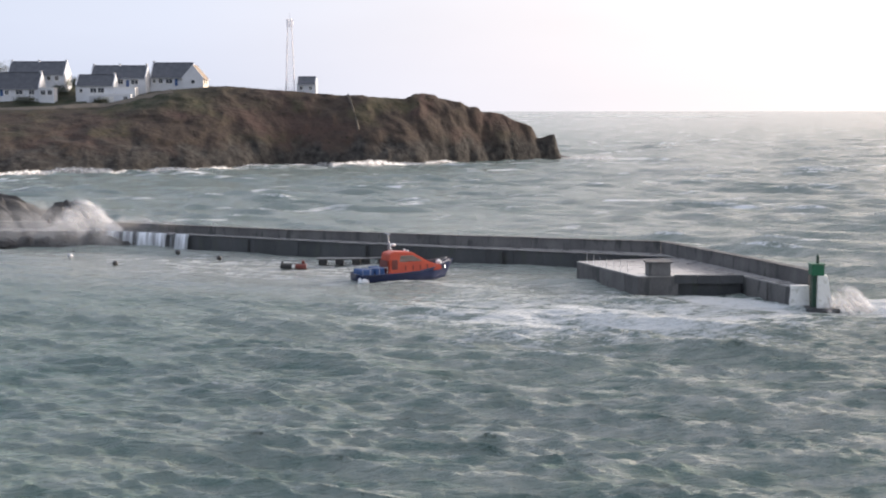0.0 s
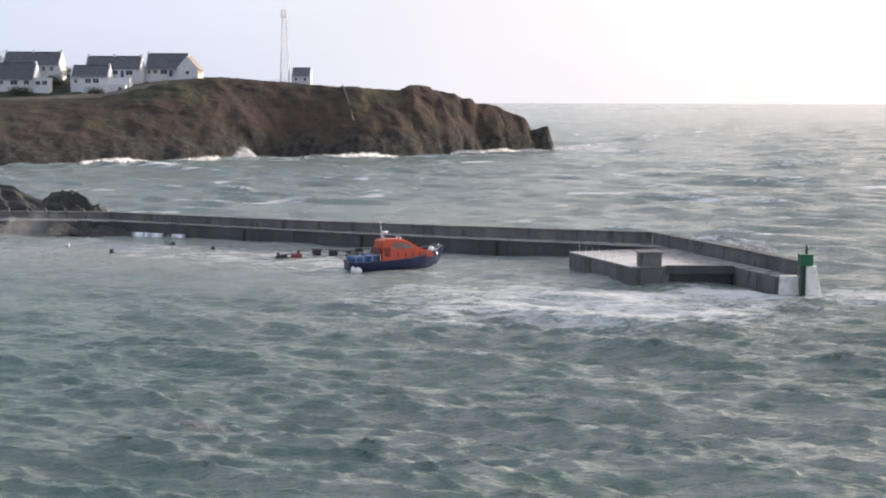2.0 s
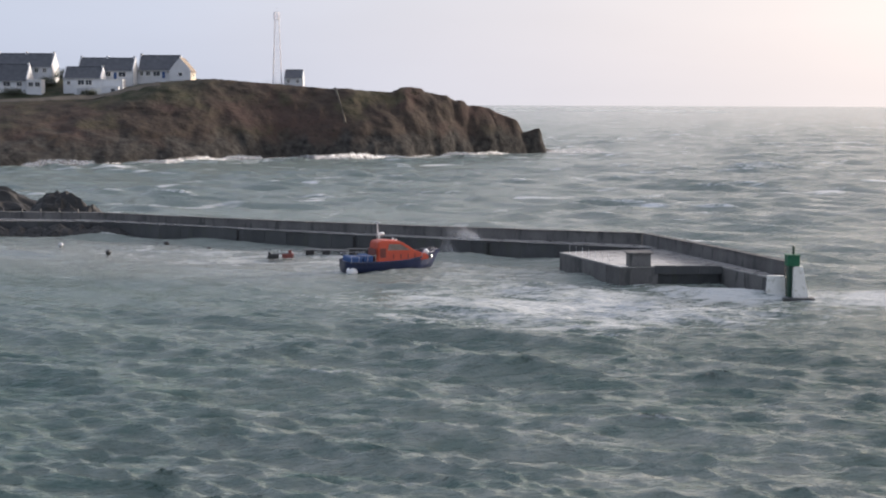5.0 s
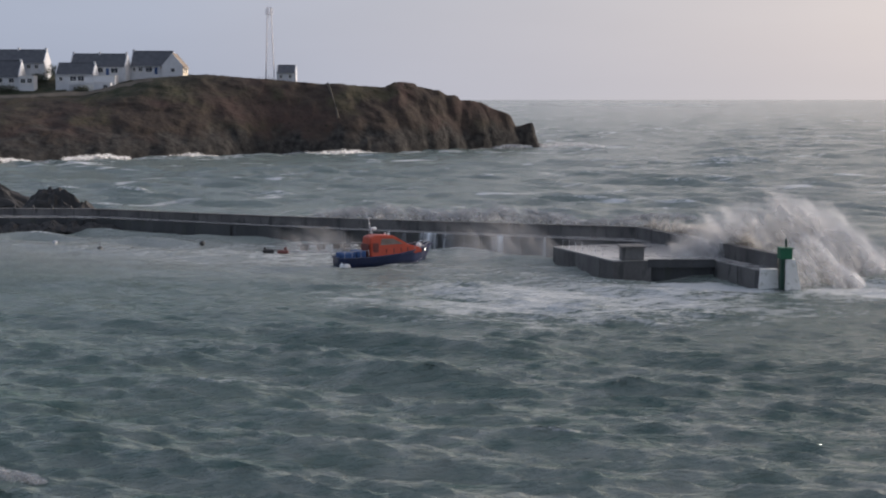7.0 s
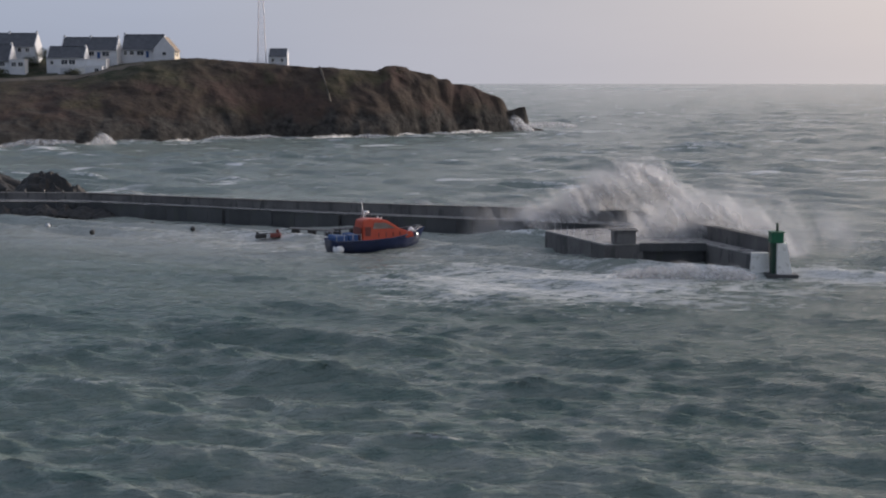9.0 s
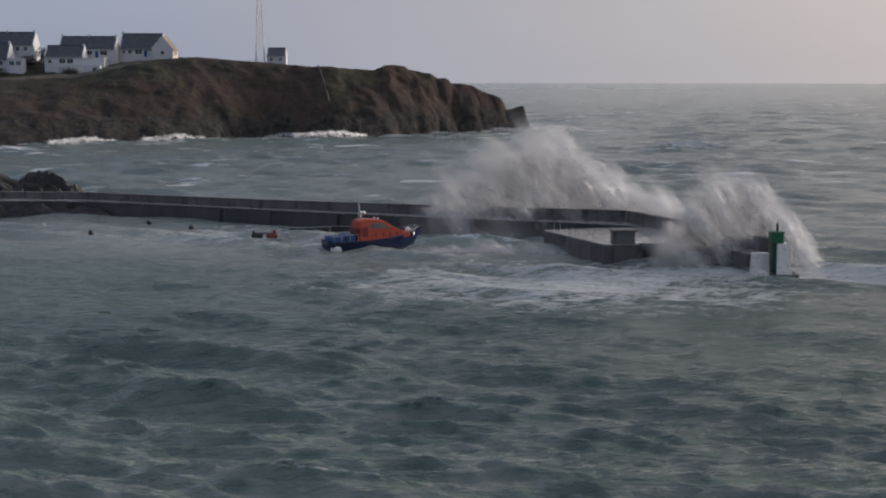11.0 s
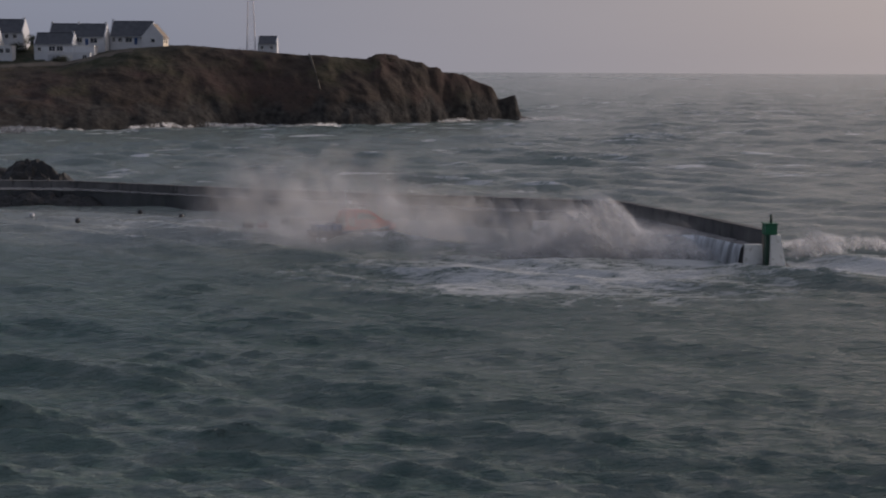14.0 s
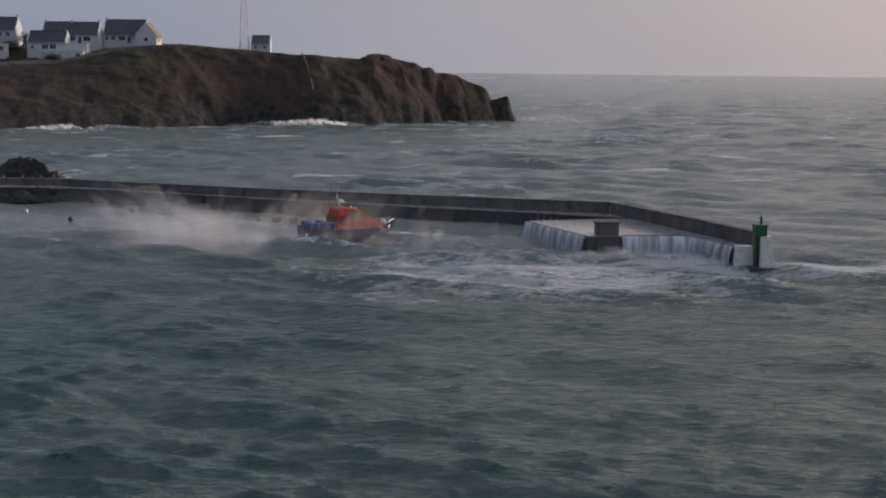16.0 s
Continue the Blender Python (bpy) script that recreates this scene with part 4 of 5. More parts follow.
part("wall", boxed(0, 4.6, 0, 4, -2, 3.0, 0.03), RENDER_WHITE, annex)
part("flat_roof", boxed(-0.15, 4.75, -0.15, 4.15, 3.004, 3.2, 0.03), WHITE_PAINT, annex)
for x0 in (0.5, 2.6):
    window(annex, x0, x0 + 1.5, 1.0, 2.3, 0.0)
house("long white house with a slate roof between raised white gables", pose(-114.7, 441, 24.3), 17.9, 8, 2.9, 6.7,
      [(9.0, 10.6, .9, 2.2), (13.2, 15.4, .8, 2.2), (2.0, 3.2, 1, 2.2)], chimneys=(0.45, 8.8, -0.45), door=11.6)
house("two-storey white house with a small brown-grey roof", pose(-117.2, 433, 19.4), 12.0, 7, 5.3, 8.5,
      [(4.6, 6.6, 3.0, 4.4), (7.0, 9.0, 3.0, 4.4), (1.2, 2.2, 3.0, 4.1)], roof=SLATE, chimneys=(-0.4,))
terr = thing("terrace_wing", "white flat-roofed terrace wing with windows below", "house wing", at=pose(-105.2, 433.4, 19.3))
part("wall", boxed(0, 6.6, 0, 5, -2, 4.6, 0.03), RENDER_WHITE, terr)
part("flat_roof", boxed(-0.12, 6.7, -0.12, 5.1, 4.604, 4.85, 0.03), WHITE_PAINT, terr)
window(terr, 1.0, 2.6, 0.8, 2.0, 0.0)
window(terr, 4.6, 5.6, 0.9, 2.0, 0.0)
low = thing("garden_store", "low white garden store against the terrace", "store", at=pose(-113.3, 430.8, 19.2))
part("wall", boxed(0, 13.9, 0, 2.4, -2.2, 2.45, 0.03), RENDER_WHITE, low)
part("coping", boxed(-0.1, 14.0, -0.1, 2.35, 2.454, 2.6, 0.03), WHITE_PAINT, low)
part("garage_door", boxed(0.9, 4.4, -0.05, 0.03, -0.1, 2.0, 0.02), GREY_METAL, low, "pale grey garage door")
part("garage_door", boxed(5.4, 8.6, -0.05, 0.03, -0.1, 2.0, 0.02), WHITE_PAINT, low)
window(low, 11.6, 12.9, 0.9, 1.9, 0.0)
house("white house with a steep dark slate roof", pose(-96.6, 447, 24.7), 13.6, 8.5, 2.9, 7.4,
      [(0.8, 1.7, 0.9, 2.2), (2.7, 4.0, 0.9, 2.2), (5.0, 7.2, 0.8, 2.2)], chimneys=(0.45,), door=7.9)
# the wing's side wall carries the painted sun warmth, its gables stay white
wing = house("white gabled wing with brown roof and side wall tinted cream as sunlit", pose(-79.0, 444.5, 24.4, 0, 0, 90), 9.5, 6.8, 2.7, 6.7,
             [(1.5, 3.0, 0.8, 2.1), (5.0, 6.6, 0.8, 2.1)], wall=RENDER_SUNLIT, roof=TILE_BROWN, chimneys=())
gw = part("gable_window", boxed(-0.06, 0.02, 2.6, 4.0, 0.9, 2.2, 0.02), WHITE_PAINT, wing)
part("pane", boxed(-0.09, -0.04, 2.72, 3.88, 1.02, 2.08, 0.01), PANE, gw)
house("small white hut with a dark slate roof beside the mast", pose(-48.9, 446, 22.3), 6.2, 5.5, 3.0, 5.2, [(1.0, 1.9, 1.1, 2.1), (4.0, 4.9, 1.1, 2.1)], chimneys=(), name="mast_hut")


def build_mast():
    mast = thing("lattice_mast", "tall thin pale steel lattice mast on the headland", "mast", at=pose(-51.1, 447, 22.6))
    H = 23.6

    def leg(i, z):
        r = 2.0 - 1.15 * z / H
        return Vector((r * math.cos(math.pi / 4 + i * math.pi / 2), r * math.sin(math.pi / 4 + i * math.pi / 2), z))
    for i in range(4):
        part("leg", tube(bmesh.new(), leg(i, -0.5), leg(i, H), 0.13, 0.10, 6), MAST_METAL, mast)
    for n in range(13):
        z0, z1 = n * H / 13, (n + 1) * H / 13
        bm = bmesh.new()
        for i in range(4):
            tube(bm, leg(i, z0), leg((i + 1) % 4, z1), 0.035, seg=4)
            tube(bm, leg(i, z1), leg((i + 1) % 4, z1), 0.035, seg=4)
        part("bracing", bm, MAST_METAL, mast)
    part("platform", prism(bmesh.new(), [(1.1 * math.cos(a * 0.7854), 1.1 * math.sin(a * 0.7854)) for a in range(8)], H - 2.4, H - 2.25), MAST_METAL, mast)
    for i in range(6):
        a = i * math.pi / 3
        part("panel_aerial", boxed(-0.16, 0.16, -0.09, 0.09, H - 2.2, H - 0.1, 0.03, m=Matrix.Translation((1.05 * math.cos(a), 1.05 * math.sin(a), 0)) @ Matrix.Rotation(a + math.pi / 2, 4, "Z")), MAST_METAL, mast)
    part("lightning_rod", tube(bmesh.new(), (0, 0, H - 2.3), (0, 0, H + 1.6), 0.05, 0.03, 6), MAST_METAL, mast)
    fence = thing("mast_fence", "low pale mesh fence round the foot of the mast", "fence", at=pose(-52.2, 444, 22.4))
    for i in range(7):
        part("post", boxed(-3 + i - 0.05, -3 + i + 0.05, -0.05, 0.05, -0.6, 1.5, 0.02), MAST_METAL, fence)
    for z in (0.4, 0.9, 1.4):
        part("rail", boxed(-3, 3, 0.055, 0.09, z - 0.03, z + 0.03), MAST_METAL, fence)


build_mast()


def specks(rng, n, clumps, place, spread, size):
    """Small flecks in soft clumps, turned mostly upwards: place(rng, k) gives k clump centres and their reach."""
    c, r = place(rng, clumps)
    pick = rng.integers(0, clumps, n)
    p = c[pick] + rng.normal(0, 1, (n, 3)) * (r[pick] * spread)[:, None]
    s = size * (0.45 + rng.random(n) ** 2 * 1.1)
    nrm = np.array([0.70, -0.48, 0.55]) + rng.normal(0, 0.35, (n, 3))
    nrm /= np.linalg.norm(nrm, axis=1)[:, None]
    o = rng.normal(0, 0.5, (n, 3, 3))
    o -= (o * nrm[:, None, :]).sum(2)[:, :, None] * nrm[:, None, :]
    tri = p[:, None, :] + o * s[:, None, None]
    return tri.reshape(-1, 3), np.arange(3 * n).reshape(n, 3)


def shrub(label, at, size, seed):
    rng = np.random.default_rng(seed)

    def place(rng, k):
        d = rng.normal(0, 1, (k, 3))
        d /= np.linalg.norm(d, axis=1)[:, None]
        d *= (0.55 + 0.45 * rng.random(k))[:, None]
        d[:, 2] = np.abs(d[:, 2])
        return d * np.array(size), 0.25 + 0.3 * rng.random(k)
    b = thing("shrub", label, "shrub", at=at)
    v, f = specks(rng, 2600, 90, place, 1.0, 0.28)
    crown = new("crown", mesh_np("crown", v, f, BUSH))
    crown.parent = b
    bm = bmesh.new()
    for i in range(5):
        a = i * 1.26
        tube(bm, (0, 0, -0.6), (size[0] * 0.5 * math.cos(a), size[1] * 0.5 * math.sin(a), size[2] * 0.6), 0.14, 0.05, 6)
    part("trunk", bm, ROCK, b)


shrub("dark evergreen bush between the houses", pose(-119.3, 441, 24.9), (3.0, 2.2, 2.6), 3)
shrub("low dark hedge beside the white house", pose(-123.6, 436, 22.6), (3.6, 2.0, 2.0), 4)
shrub("dark wind-bent tree behind the house roof", pose(-146.0, 452, 27.0), (3.0, 2.5, 6.0), 5)
shrub("low dark bush on the bank", pose(-108, 428, 19.4), (2.6, 1.4, 1.0), 6)
shrub("low dark bush on the bank", pose(-131, 426, 19.6), (4.6, 1.6, 1.3), 8)


def ribbon(name, label, pts, width, material):
    bm, prev = bmesh.new(), None
    for i, (x, y) in enumerate(pts):
        a = Vector(pts[min(i + 1, len(pts) - 1)]) - Vector(pts[max(i - 1, 0)])
        nx = Vector((-a.y, a.x)).normalized() * width / 2
        row = []
        for s in (-1, 0, 1):
            px, py = x + nx.x * s, y + nx.y * s
            row.append(bm.verts.new((px, py, land_height(px, py) + (0.65 if s == 0 else -0.1))))
        if prev:
            for j in range(2):
                bm.faces.new((prev[j], prev[j + 1], row[j + 1], row[j]))
        prev = row
    bmesh.ops.recalc_face_normals(bm, faces=bm.faces)
    bmesh.ops.solidify(bm, geom=list(bm.faces), thickness=0.3)
    return tagged(new(name, finish(name, bm, material)), label, "path", kind="structure")


ribbon("track", "pale sandy track below the houses", [(-150 + i * 2.0, float(np.interp(-150 + i * 2.0, CX, [c[2] for c in COAST])) - 3.0 + 0.8 * math.sin(i * 0.4)) for i in range(33)], 6.0, GRAVEL)
ribbon("footpath", "narrow pale footpath cut down the heath slope", [(-32.2 + i * 0.24, 443.5 - i * 0.85) for i in range(20)], 0.8, GRAVEL)
rock("stone_ruin", "low ruined stone lookout on the crest", (-8.9, 450.5, 20.3), (4.2, 2.4, 1.75), 31.0, 4, HEATH)
stake = thing("sea_mark", "distant slender sea mark standing off the point", "sea mark", at=pose(331, 2500, 0))
part("post", tube(bmesh.new(), (0, 0, -3), (0, 0, 7), 0.7, 0.4), GREY_METAL, stake)
part("topmark", ball(bmesh.new(), (0, 0, 7.4), 0.8, 2), GREY_METAL, stake)


# ---- spray, surf and falling water ----
def crest_shape(w, h, d, outline, billow, low=1.0, thin=0.6):
    """Puff centres, reaches and thickness under an outline of heights (even steps from lee to weather side),
    thinner high up and downwind."""
    ks = np.linspace(0, 1, len(outline))

    def place(rng, k):
        u = rng.random(k)
        top = np.interp(u, ks, outline)
        v = rng.random(k) ** low
        c = np.stack([(u - 0.5) * w - v * top * h * 0.10, rng.normal(0, 0.35, k) * d, v * top * h], 1)
        thick = (1 - thin * v * v) * (1 - 0.5 * thin * (1 - u)) * (0.6 + 0.4 * rng.random(k))
        return c, billow * (0.35 + 0.75 * rng.random(k)) * (0.75 + 0.5 * v), thick
    return place


PUFF_R, PUFF_N = (0.0, 0.38, 0.72, 1.0), 12


def puffs(rng, k, place, size, drawn):
    """Soft shallow puffs drawn out along the light, thick in the middle and thin at the rim."""
    c, r, dens = place(rng, k)
    r = r * size
    n = np.array([0.427, -0.877, 0.224]) + rng.normal(0, 0.035, (k, 3))
    n /= np.linalg.norm(n, axis=1)[:, None]
    a = np.array(drawn) + rng.normal(0, 0.22, (k, 3))
    a -= (a * n).sum(1)[:, None] * n
    a /= np.linalg.norm(a, axis=1)[:, None]
    b = np.cross(n, a)
    ang = np.arange(PUFF_N) * 2 * math.pi / PUFF_N
    pts, thick = [c + n * (r * 0.03)[:, None]], [np.ones(k)]
    for q in PUFF_R[1:]:
        for w in ang:
            rr = r * q * (1 + 0.22 * rng.normal(0, 1, k) * (q > 0.5))
            pts.append(c + a * (rr * math.cos(w) * 1.55)[:, None] + b * (rr * math.sin(w) * 0.75)[:, None] + n * (r * 0.03 * (1 - q * q))[:, None])
            thick.append(np.full(k, (1 - q) ** 1.0))
    m = len(pts)
    v = np.stack(pts, 1).reshape(-1, 3)
    tri = []
    for i in range(PUFF_N):
        j = (i + 1) % PUFF_N
        tri.append((0, 1 + i, 1 + j))
        for g in range(2):
            u, w = 1 + g * PUFF_N, 1 + (g + 1) * PUFF_N
            tri += [(u + i, w + i, w + j), (u + i, w + j, u + j)]
    f = (np.array(tri)[None] + (np.arange(k) * m)[:, None, None]).reshape(-1, 3)
    return v, f, (np.stack(thick, 1) * dens[:, None]).reshape(-1)


def spray_mesh(name, seed, place, n_puffs, puff_size, material=None, drawn=(-0.78, 0.0, 0.62)):
    """A burst of soft overlapping puffs, drawn out by the wind."""
    v, f, thick = puffs(np.random.default_rng(seed), n_puffs, place, puff_size, drawn)
    me = mesh_np(name, v, f, material or SPRAY, smooth=True)
    at = me.attributes.new("thick", "FLOAT", "POINT")
    at.data.foreach_set("value", thick.astype(np.float32))
    return me


BURST = spray_mesh("burst", 1, crest_shape(28, 9.9, 4.5, (0.12, 0.40, 0.62, 0.82, 0.97, 1.0, 0.80, 0.52, 0.30, 0.18, 0.08), 1.1, 0.9, 0.40), 520, 2.85)
DOME = spray_mesh("dome", 2, crest_shape(14.0, 8.4, 3.0, (0.15, 0.42, 0.62, 0.80, 0.92, 0.99, 1.0, 0.93, 0.74, 0.46, 0.1), 0.75, 0.75, 0.30), 460, 2.65)
BREAKER = spray_mesh("breaker", 3, crest_shape(24, 8.0, 3.4, (0.1, 0.30, 0.55, 0.78, 0.93, 1.0, 0.97, 0.86, 0.70, 0.46, 0.05), 0.85, 0.8, 0.35), 540, 2.6)
CURL = spray_mesh("curl", 8, crest_shape(17, 5.8, 2.6, (0.08, 0.20, 0.34, 0.50, 0.64, 0.78, 0.92, 1.0, 0.98, 0.72, 0.08), 0.62, 0.75, 0.25), 640, 2.1)
SPLASH = spray_mesh("splash", 4, crest_shape(9.5, 5.0, 2.0, (0.1, 0.4, 0.7, 0.95, 1.0, 0.8, 0.5, 0.25, 0.05), 0.50, 0.9, 0.3), 400, 2.0)
RIDGE = spray_mesh("ridge", 5, crest_shape(20, 2.4, 1.5, (0.15, 0.5, 0.45, 0.8, 0.7, 1.0, 0.75, 0.9, 0.55, 0.6, 0.2), 0.42, 0.9, 0.3), 420, 2.1, drawn=(-0.98, 0.0, 0.15))
MIST = spray_mesh("mist", 6, crest_shape(20, 6.6, 5.0, (0.2, 0.5, 0.75, 0.9, 1.0, 0.9, 0.7, 0.4, 0.1), 2.1, 1.0, 0.5), 34, 1.75, VEIL)
SURF = spray_mesh("surf", 7, crest_shape(22, 1.9, 2.0, (0.3, 0.6, 0.5, 0.9, 0.7, 1.0, 0.8, 0.9, 0.6, 0.5, 0.3), 0.42, 0.9, 0.2), 300, 2.0, drawn=(1.0, 0.0, 0.06))


def gush(mesh, label, rows, size=1.0, turn=0.0, name="sea_spray", flip=False, grp="bursts of spray"):
    """Spray that is thrown up out of the sea, drifts downwind and falls back into it."""
    ob = tagged(new(name, mesh), label, "sea spray", grp, "stuff")
    ob.scale = (-size if flip else size, size, size)
    if rows[0][0] > 0:
        rows = [(0, *rows[0][1:])] + rows
    if rows[-1][0] < 16:
        rows = rows + [(16, *rows[-1][1:])]
    MOVES.append((ob, [(t, pose(x, y, z, 0, 0, turn)) for t, x, y, z in rows]))
    return ob


HIGH = "tall white burst of spray thrown over the pier"
FINE = "thin drifting veil of spray over the harbour"
RUN = "low white crest breaking along the pier wall"
# at the root of the pier
gush(SPLASH, HIGH, [(0, -47.0, 179.5, 0.4), (0.5, -48.5, 179.2, -1.0), (1.0, -50.5, 179, -2.6), (1.6, -52, 179, -7)], 1.05)
gush(RIDGE, RUN, [(0, -40, 182.5, 1.0), (0.7, -42, 182.0, 0.6), (1.5, -44, 181.5, -0.6), (2.2, -46, 181, -4)], 0.8, -24)
gush(MIST, FINE, [(0, -50, 178, -1.6), (1.0, -55, 177.0, -1.2), (1.6, -58, 176.5, -1.8), (2.4, -62, 176, -5), (3.2, -66, 176, -9)], 0.95)
gush(SPLASH, HIGH, [(11.2, -45.0, 190, -7), (11.8, -45.2, 189, -1.0), (12.4, -46.3, 188.5, 0.3), (12.9, -48, 188, -0.8), (13.6, -51, 187, -7)], 1.15)
gush(SPLASH, HIGH, [(11.4, -56.0, 192, -7), (12.0, -56.3, 191, -0.6), (12.5, -57.3, 191, 0.4), (13.0, -59, 190, -1.4), (13.6, -61, 189, -7)], 1.0)
gush(RIDGE, RUN, [(11.4, -34, 178.5, -4), (12.1, -35, 178.5, 1.0), (12.7, -37, 178.5, 0.9), (13.6, -42, 178.5, -0.4), (14.4, -46, 179, -4)], 0.75, -24)
gush(RIDGE, RUN, [(8.0, -36, 186, -4), (8.7, -37, 185, -0.1), (9.3, -40, 184, 0.3), (10.2, -45, 183, -4)], 0.9, -14)
# over the middle of the pier, early
gush(SPLASH, HIGH, [(2.4, 14.5, 161.5, -7.5), (3.0, 13.7, 160.5, -1.2), (3.5, 12.6, 159.8, 0.5), (4.0, 10.2, 159, 1.6), (4.7, 6.5, 158, -0.5), (5.5, 3.5, 157.5, -7.5)], 1.25)
gush(SPLASH, HIGH, [(2.9, 25.5, 154, -6), (3.5, 24.5, 153, 0.2), (4.0, 25.2, 151.5, 0.7), (4.6, 23.5, 151, -1), (5.3, 22.5, 150.5, -6.5)], 0.95)
gush(RIDGE, RUN, [(3.0, 30, 146, -4), (3.8, 29, 145.0, 0.6), (4.4, 27, 145, 0.9), (5.2, 25, 146, -4)], 0.55, -68)
# the sea runs along the pier and breaks at its head
gush(RIDGE, RUN, [(5.4, 0, 166.5, -4), (6.2, -2, 165.5, 2.0), (7.0, -5, 166.5, 2.1), (7.8, -8, 168, 1.3), (8.8, -13, 170, -4)], 1.0, -24)
gush(RIDGE, RUN, [(5.6, 13, 160.5, -4), (6.4, 11, 159.8, 2.0), (7.0, 9, 160.5, 2.4), (7.8, 5, 162, 2.0), (9.0, 1, 164, 0.6), (9.8, -3, 166, -4)], 1.0, -23)
gush(RIDGE, RUN, [(5.8, 25, 153.5, -4), (6.5, 24, 153, 2.2), (7.2, 22.5, 154, 2.2), (8.2, 19, 156.5, 0.8), (9.2, 15, 158.5, -4)], 0.8, -30)
gush(RIDGE, RUN, [(5.5, 32.5, 138, -4), (6.3, 31.3, 138, 2.0), (7.0, 30.0, 139, 2.7), (7.8, 28.6, 141, 2.8), (8.6, 27, 144, 1.4), (9.4, 26, 147, -4)], 0.75, -70)
gush(RIDGE, RUN, [(5.5, 30, 144, -4), (6.3, 28.8, 144.5, 2.0), (7.2, 27.4, 146, 2.6), (8.0, 26, 149, 2.0), (9.0, 24.6, 152, -4)], 0.75, -66, flip=True)
gush(BREAKER, HIGH, [(5.2, 44, 136, -10), (6.2, 41, 135.5, -6.5), (6.8, 37.5, 135, -2.6), (7.2, 35.2, 135, -0.9), (7.6, 34.2, 135, -0.3), (8.0, 33.2, 135, 0.2), (8.4, 32.0, 135.5, -0.4), (8.8, 30.5, 136, -2.0), (9.2, 28.5, 137, -4.5), (10.0, 25, 138, -10)], 1.0)
gush(SPLASH, HIGH, [(5.6, 40, 126, -6), (6.3, 37.5, 126, -0.8), (7.0, 36.8, 126, -0.2), (7.5, 36.8, 126.5, -1.2), (8.2, 36, 127, -6)], 0.95)
gush(MIST, FINE, [(6.6, 40, 135, -9), (7.6, 39, 136, -1.2), (8.4, 38, 137, 0.6), (9.0, 36.5, 138, 0.7), (9.6, 33, 138, -1.5), (10.6, 28, 138, -9)], 0.95)
gush(MIST, FINE, [(5.6, 20, 152, -9), (6.4, 15, 149, -2.2), (7.0, 12, 147, -2.4), (7.8, 8, 146, -4.0), (8.6, 5, 146, -9)], 0.9)
gush(MIST, FINE, [(5.6, -2, 160, -9), (6.4, -6, 156, -2.6), (7.0, -9, 153, -2.8), (7.6, -12, 151, -4.5), (8.4, -15, 150, -9)], 0.75)
gush(CURL, HIGH, [(7.8, 26, 155, -9), (8.5, 24.3, 154.5, -1.4), (9.0, 22.4, 154, 0.9), (9.4, 20.5, 153, 1.8), (10.0, 16.5, 151, 0.3), (10.9, 11, 149, -9)], 1.2)
gush(MIST, FINE, [(8.2, 20, 155, -9), (9.0, 15, 153, -2.5), (9.8, 9, 151, -0.5), (10.8, 2, 148, -4), (11.6, -3, 146, -9)], 0.9)
# the two great plumes
gush(BURST, HIGH, [(9.9, 22, 162, -14), (10.6, 19.5, 159, -4), (11.2, 16.5, 156.5, 1.2), (11.6, 13.5, 155, 1.7), (12.0, 10.0, 153, 1.4), (12.5, 6.0, 150.5, 0.6), (13.0, 2.4, 148.5, -2.0), (13.5, -0.5, 147, -6.0), (14.0, -4, 145, -10), (14.6, -8, 143, -14)], 1.0)
gush(DOME, HIGH, [(10.2, 34, 128.5, -12), (10.8, 31.6, 128, -3.0), (11.3, 30.6, 128, 0.8), (11.6, 30.2, 128, 1.3), (12.0, 29.2, 128.6, 1.3), (12.5, 27.4, 129.5, 0.8), (13.0, 24.5, 131, -0.8), (13.5, 21.5, 132, -2.8), (14.0, 18.5, 133, -5.5), (14.8, 14, 134, -12)], 1.0)
gush(MIST, FINE, [(10.4, 14, 157, -10), (11.4, 6, 152.5, -0.4), (12.5, 0, 148, 3.4), (13.0, -3.2, 146, 3.6), (13.5, -6, 144, 2.8), (14.0, -9, 142, 1.6), (15.0, -14, 140, -1.2), (16.0, -19, 138, -4.0)], 1.05)
gush(MIST, FINE, [(10.6, 18, 155, -10), (11.4, 10, 147, -0.6), (12.5, 5, 142, 0.4), (13.0, 2.2, 140, 0.6), (13.5, -0.5, 138.5, 0.5), (14.0, -3.5, 138, 0.0), (15.0, -9.5, 137, -1.8), (16.0, -15, 136, -4.2)], 1.0, 4)
gush(MIST, FINE, [(10.8, 28, 145, -10), (11.5, 21, 139, -1.0), (12.5, 16.5, 133, 0.2), (13.0, 14, 131, 0.0), (13.5, 12, 130, -0.6), (14.0, 9, 129.5, -1.6), (14.8, 5, 129, -4.6), (15.6, 0, 129, -10)], 0.95, -6)
gush(MIST, FINE, [(11.0, 34, 131, -10), (11.9, 29, 129, -0.6), (12.6, 25.5, 128.5, 1.0), (13.1, 22.5, 128.5, 0.8), (13.7, 19.5, 128.5, -0.4), (14.4, 16, 128.5, -3.0), (15.2, 11, 129, -10)], 0.85)
gush(MIST, FINE, [(10.6, 12, 158, -12), (11.6, 6, 153, -1), (12.5, 0, 150, 3.6), (13.0, -3.5, 148, 4.6), (13.5, -6.5, 146.5, 4.4), (14.0, -9.5, 145, 3.4), (14.5, -12.5, 144, 1.6), (15.2, -17, 142, -2), (16.0, -21, 140, -6)], 0.9, 0, flip=True)
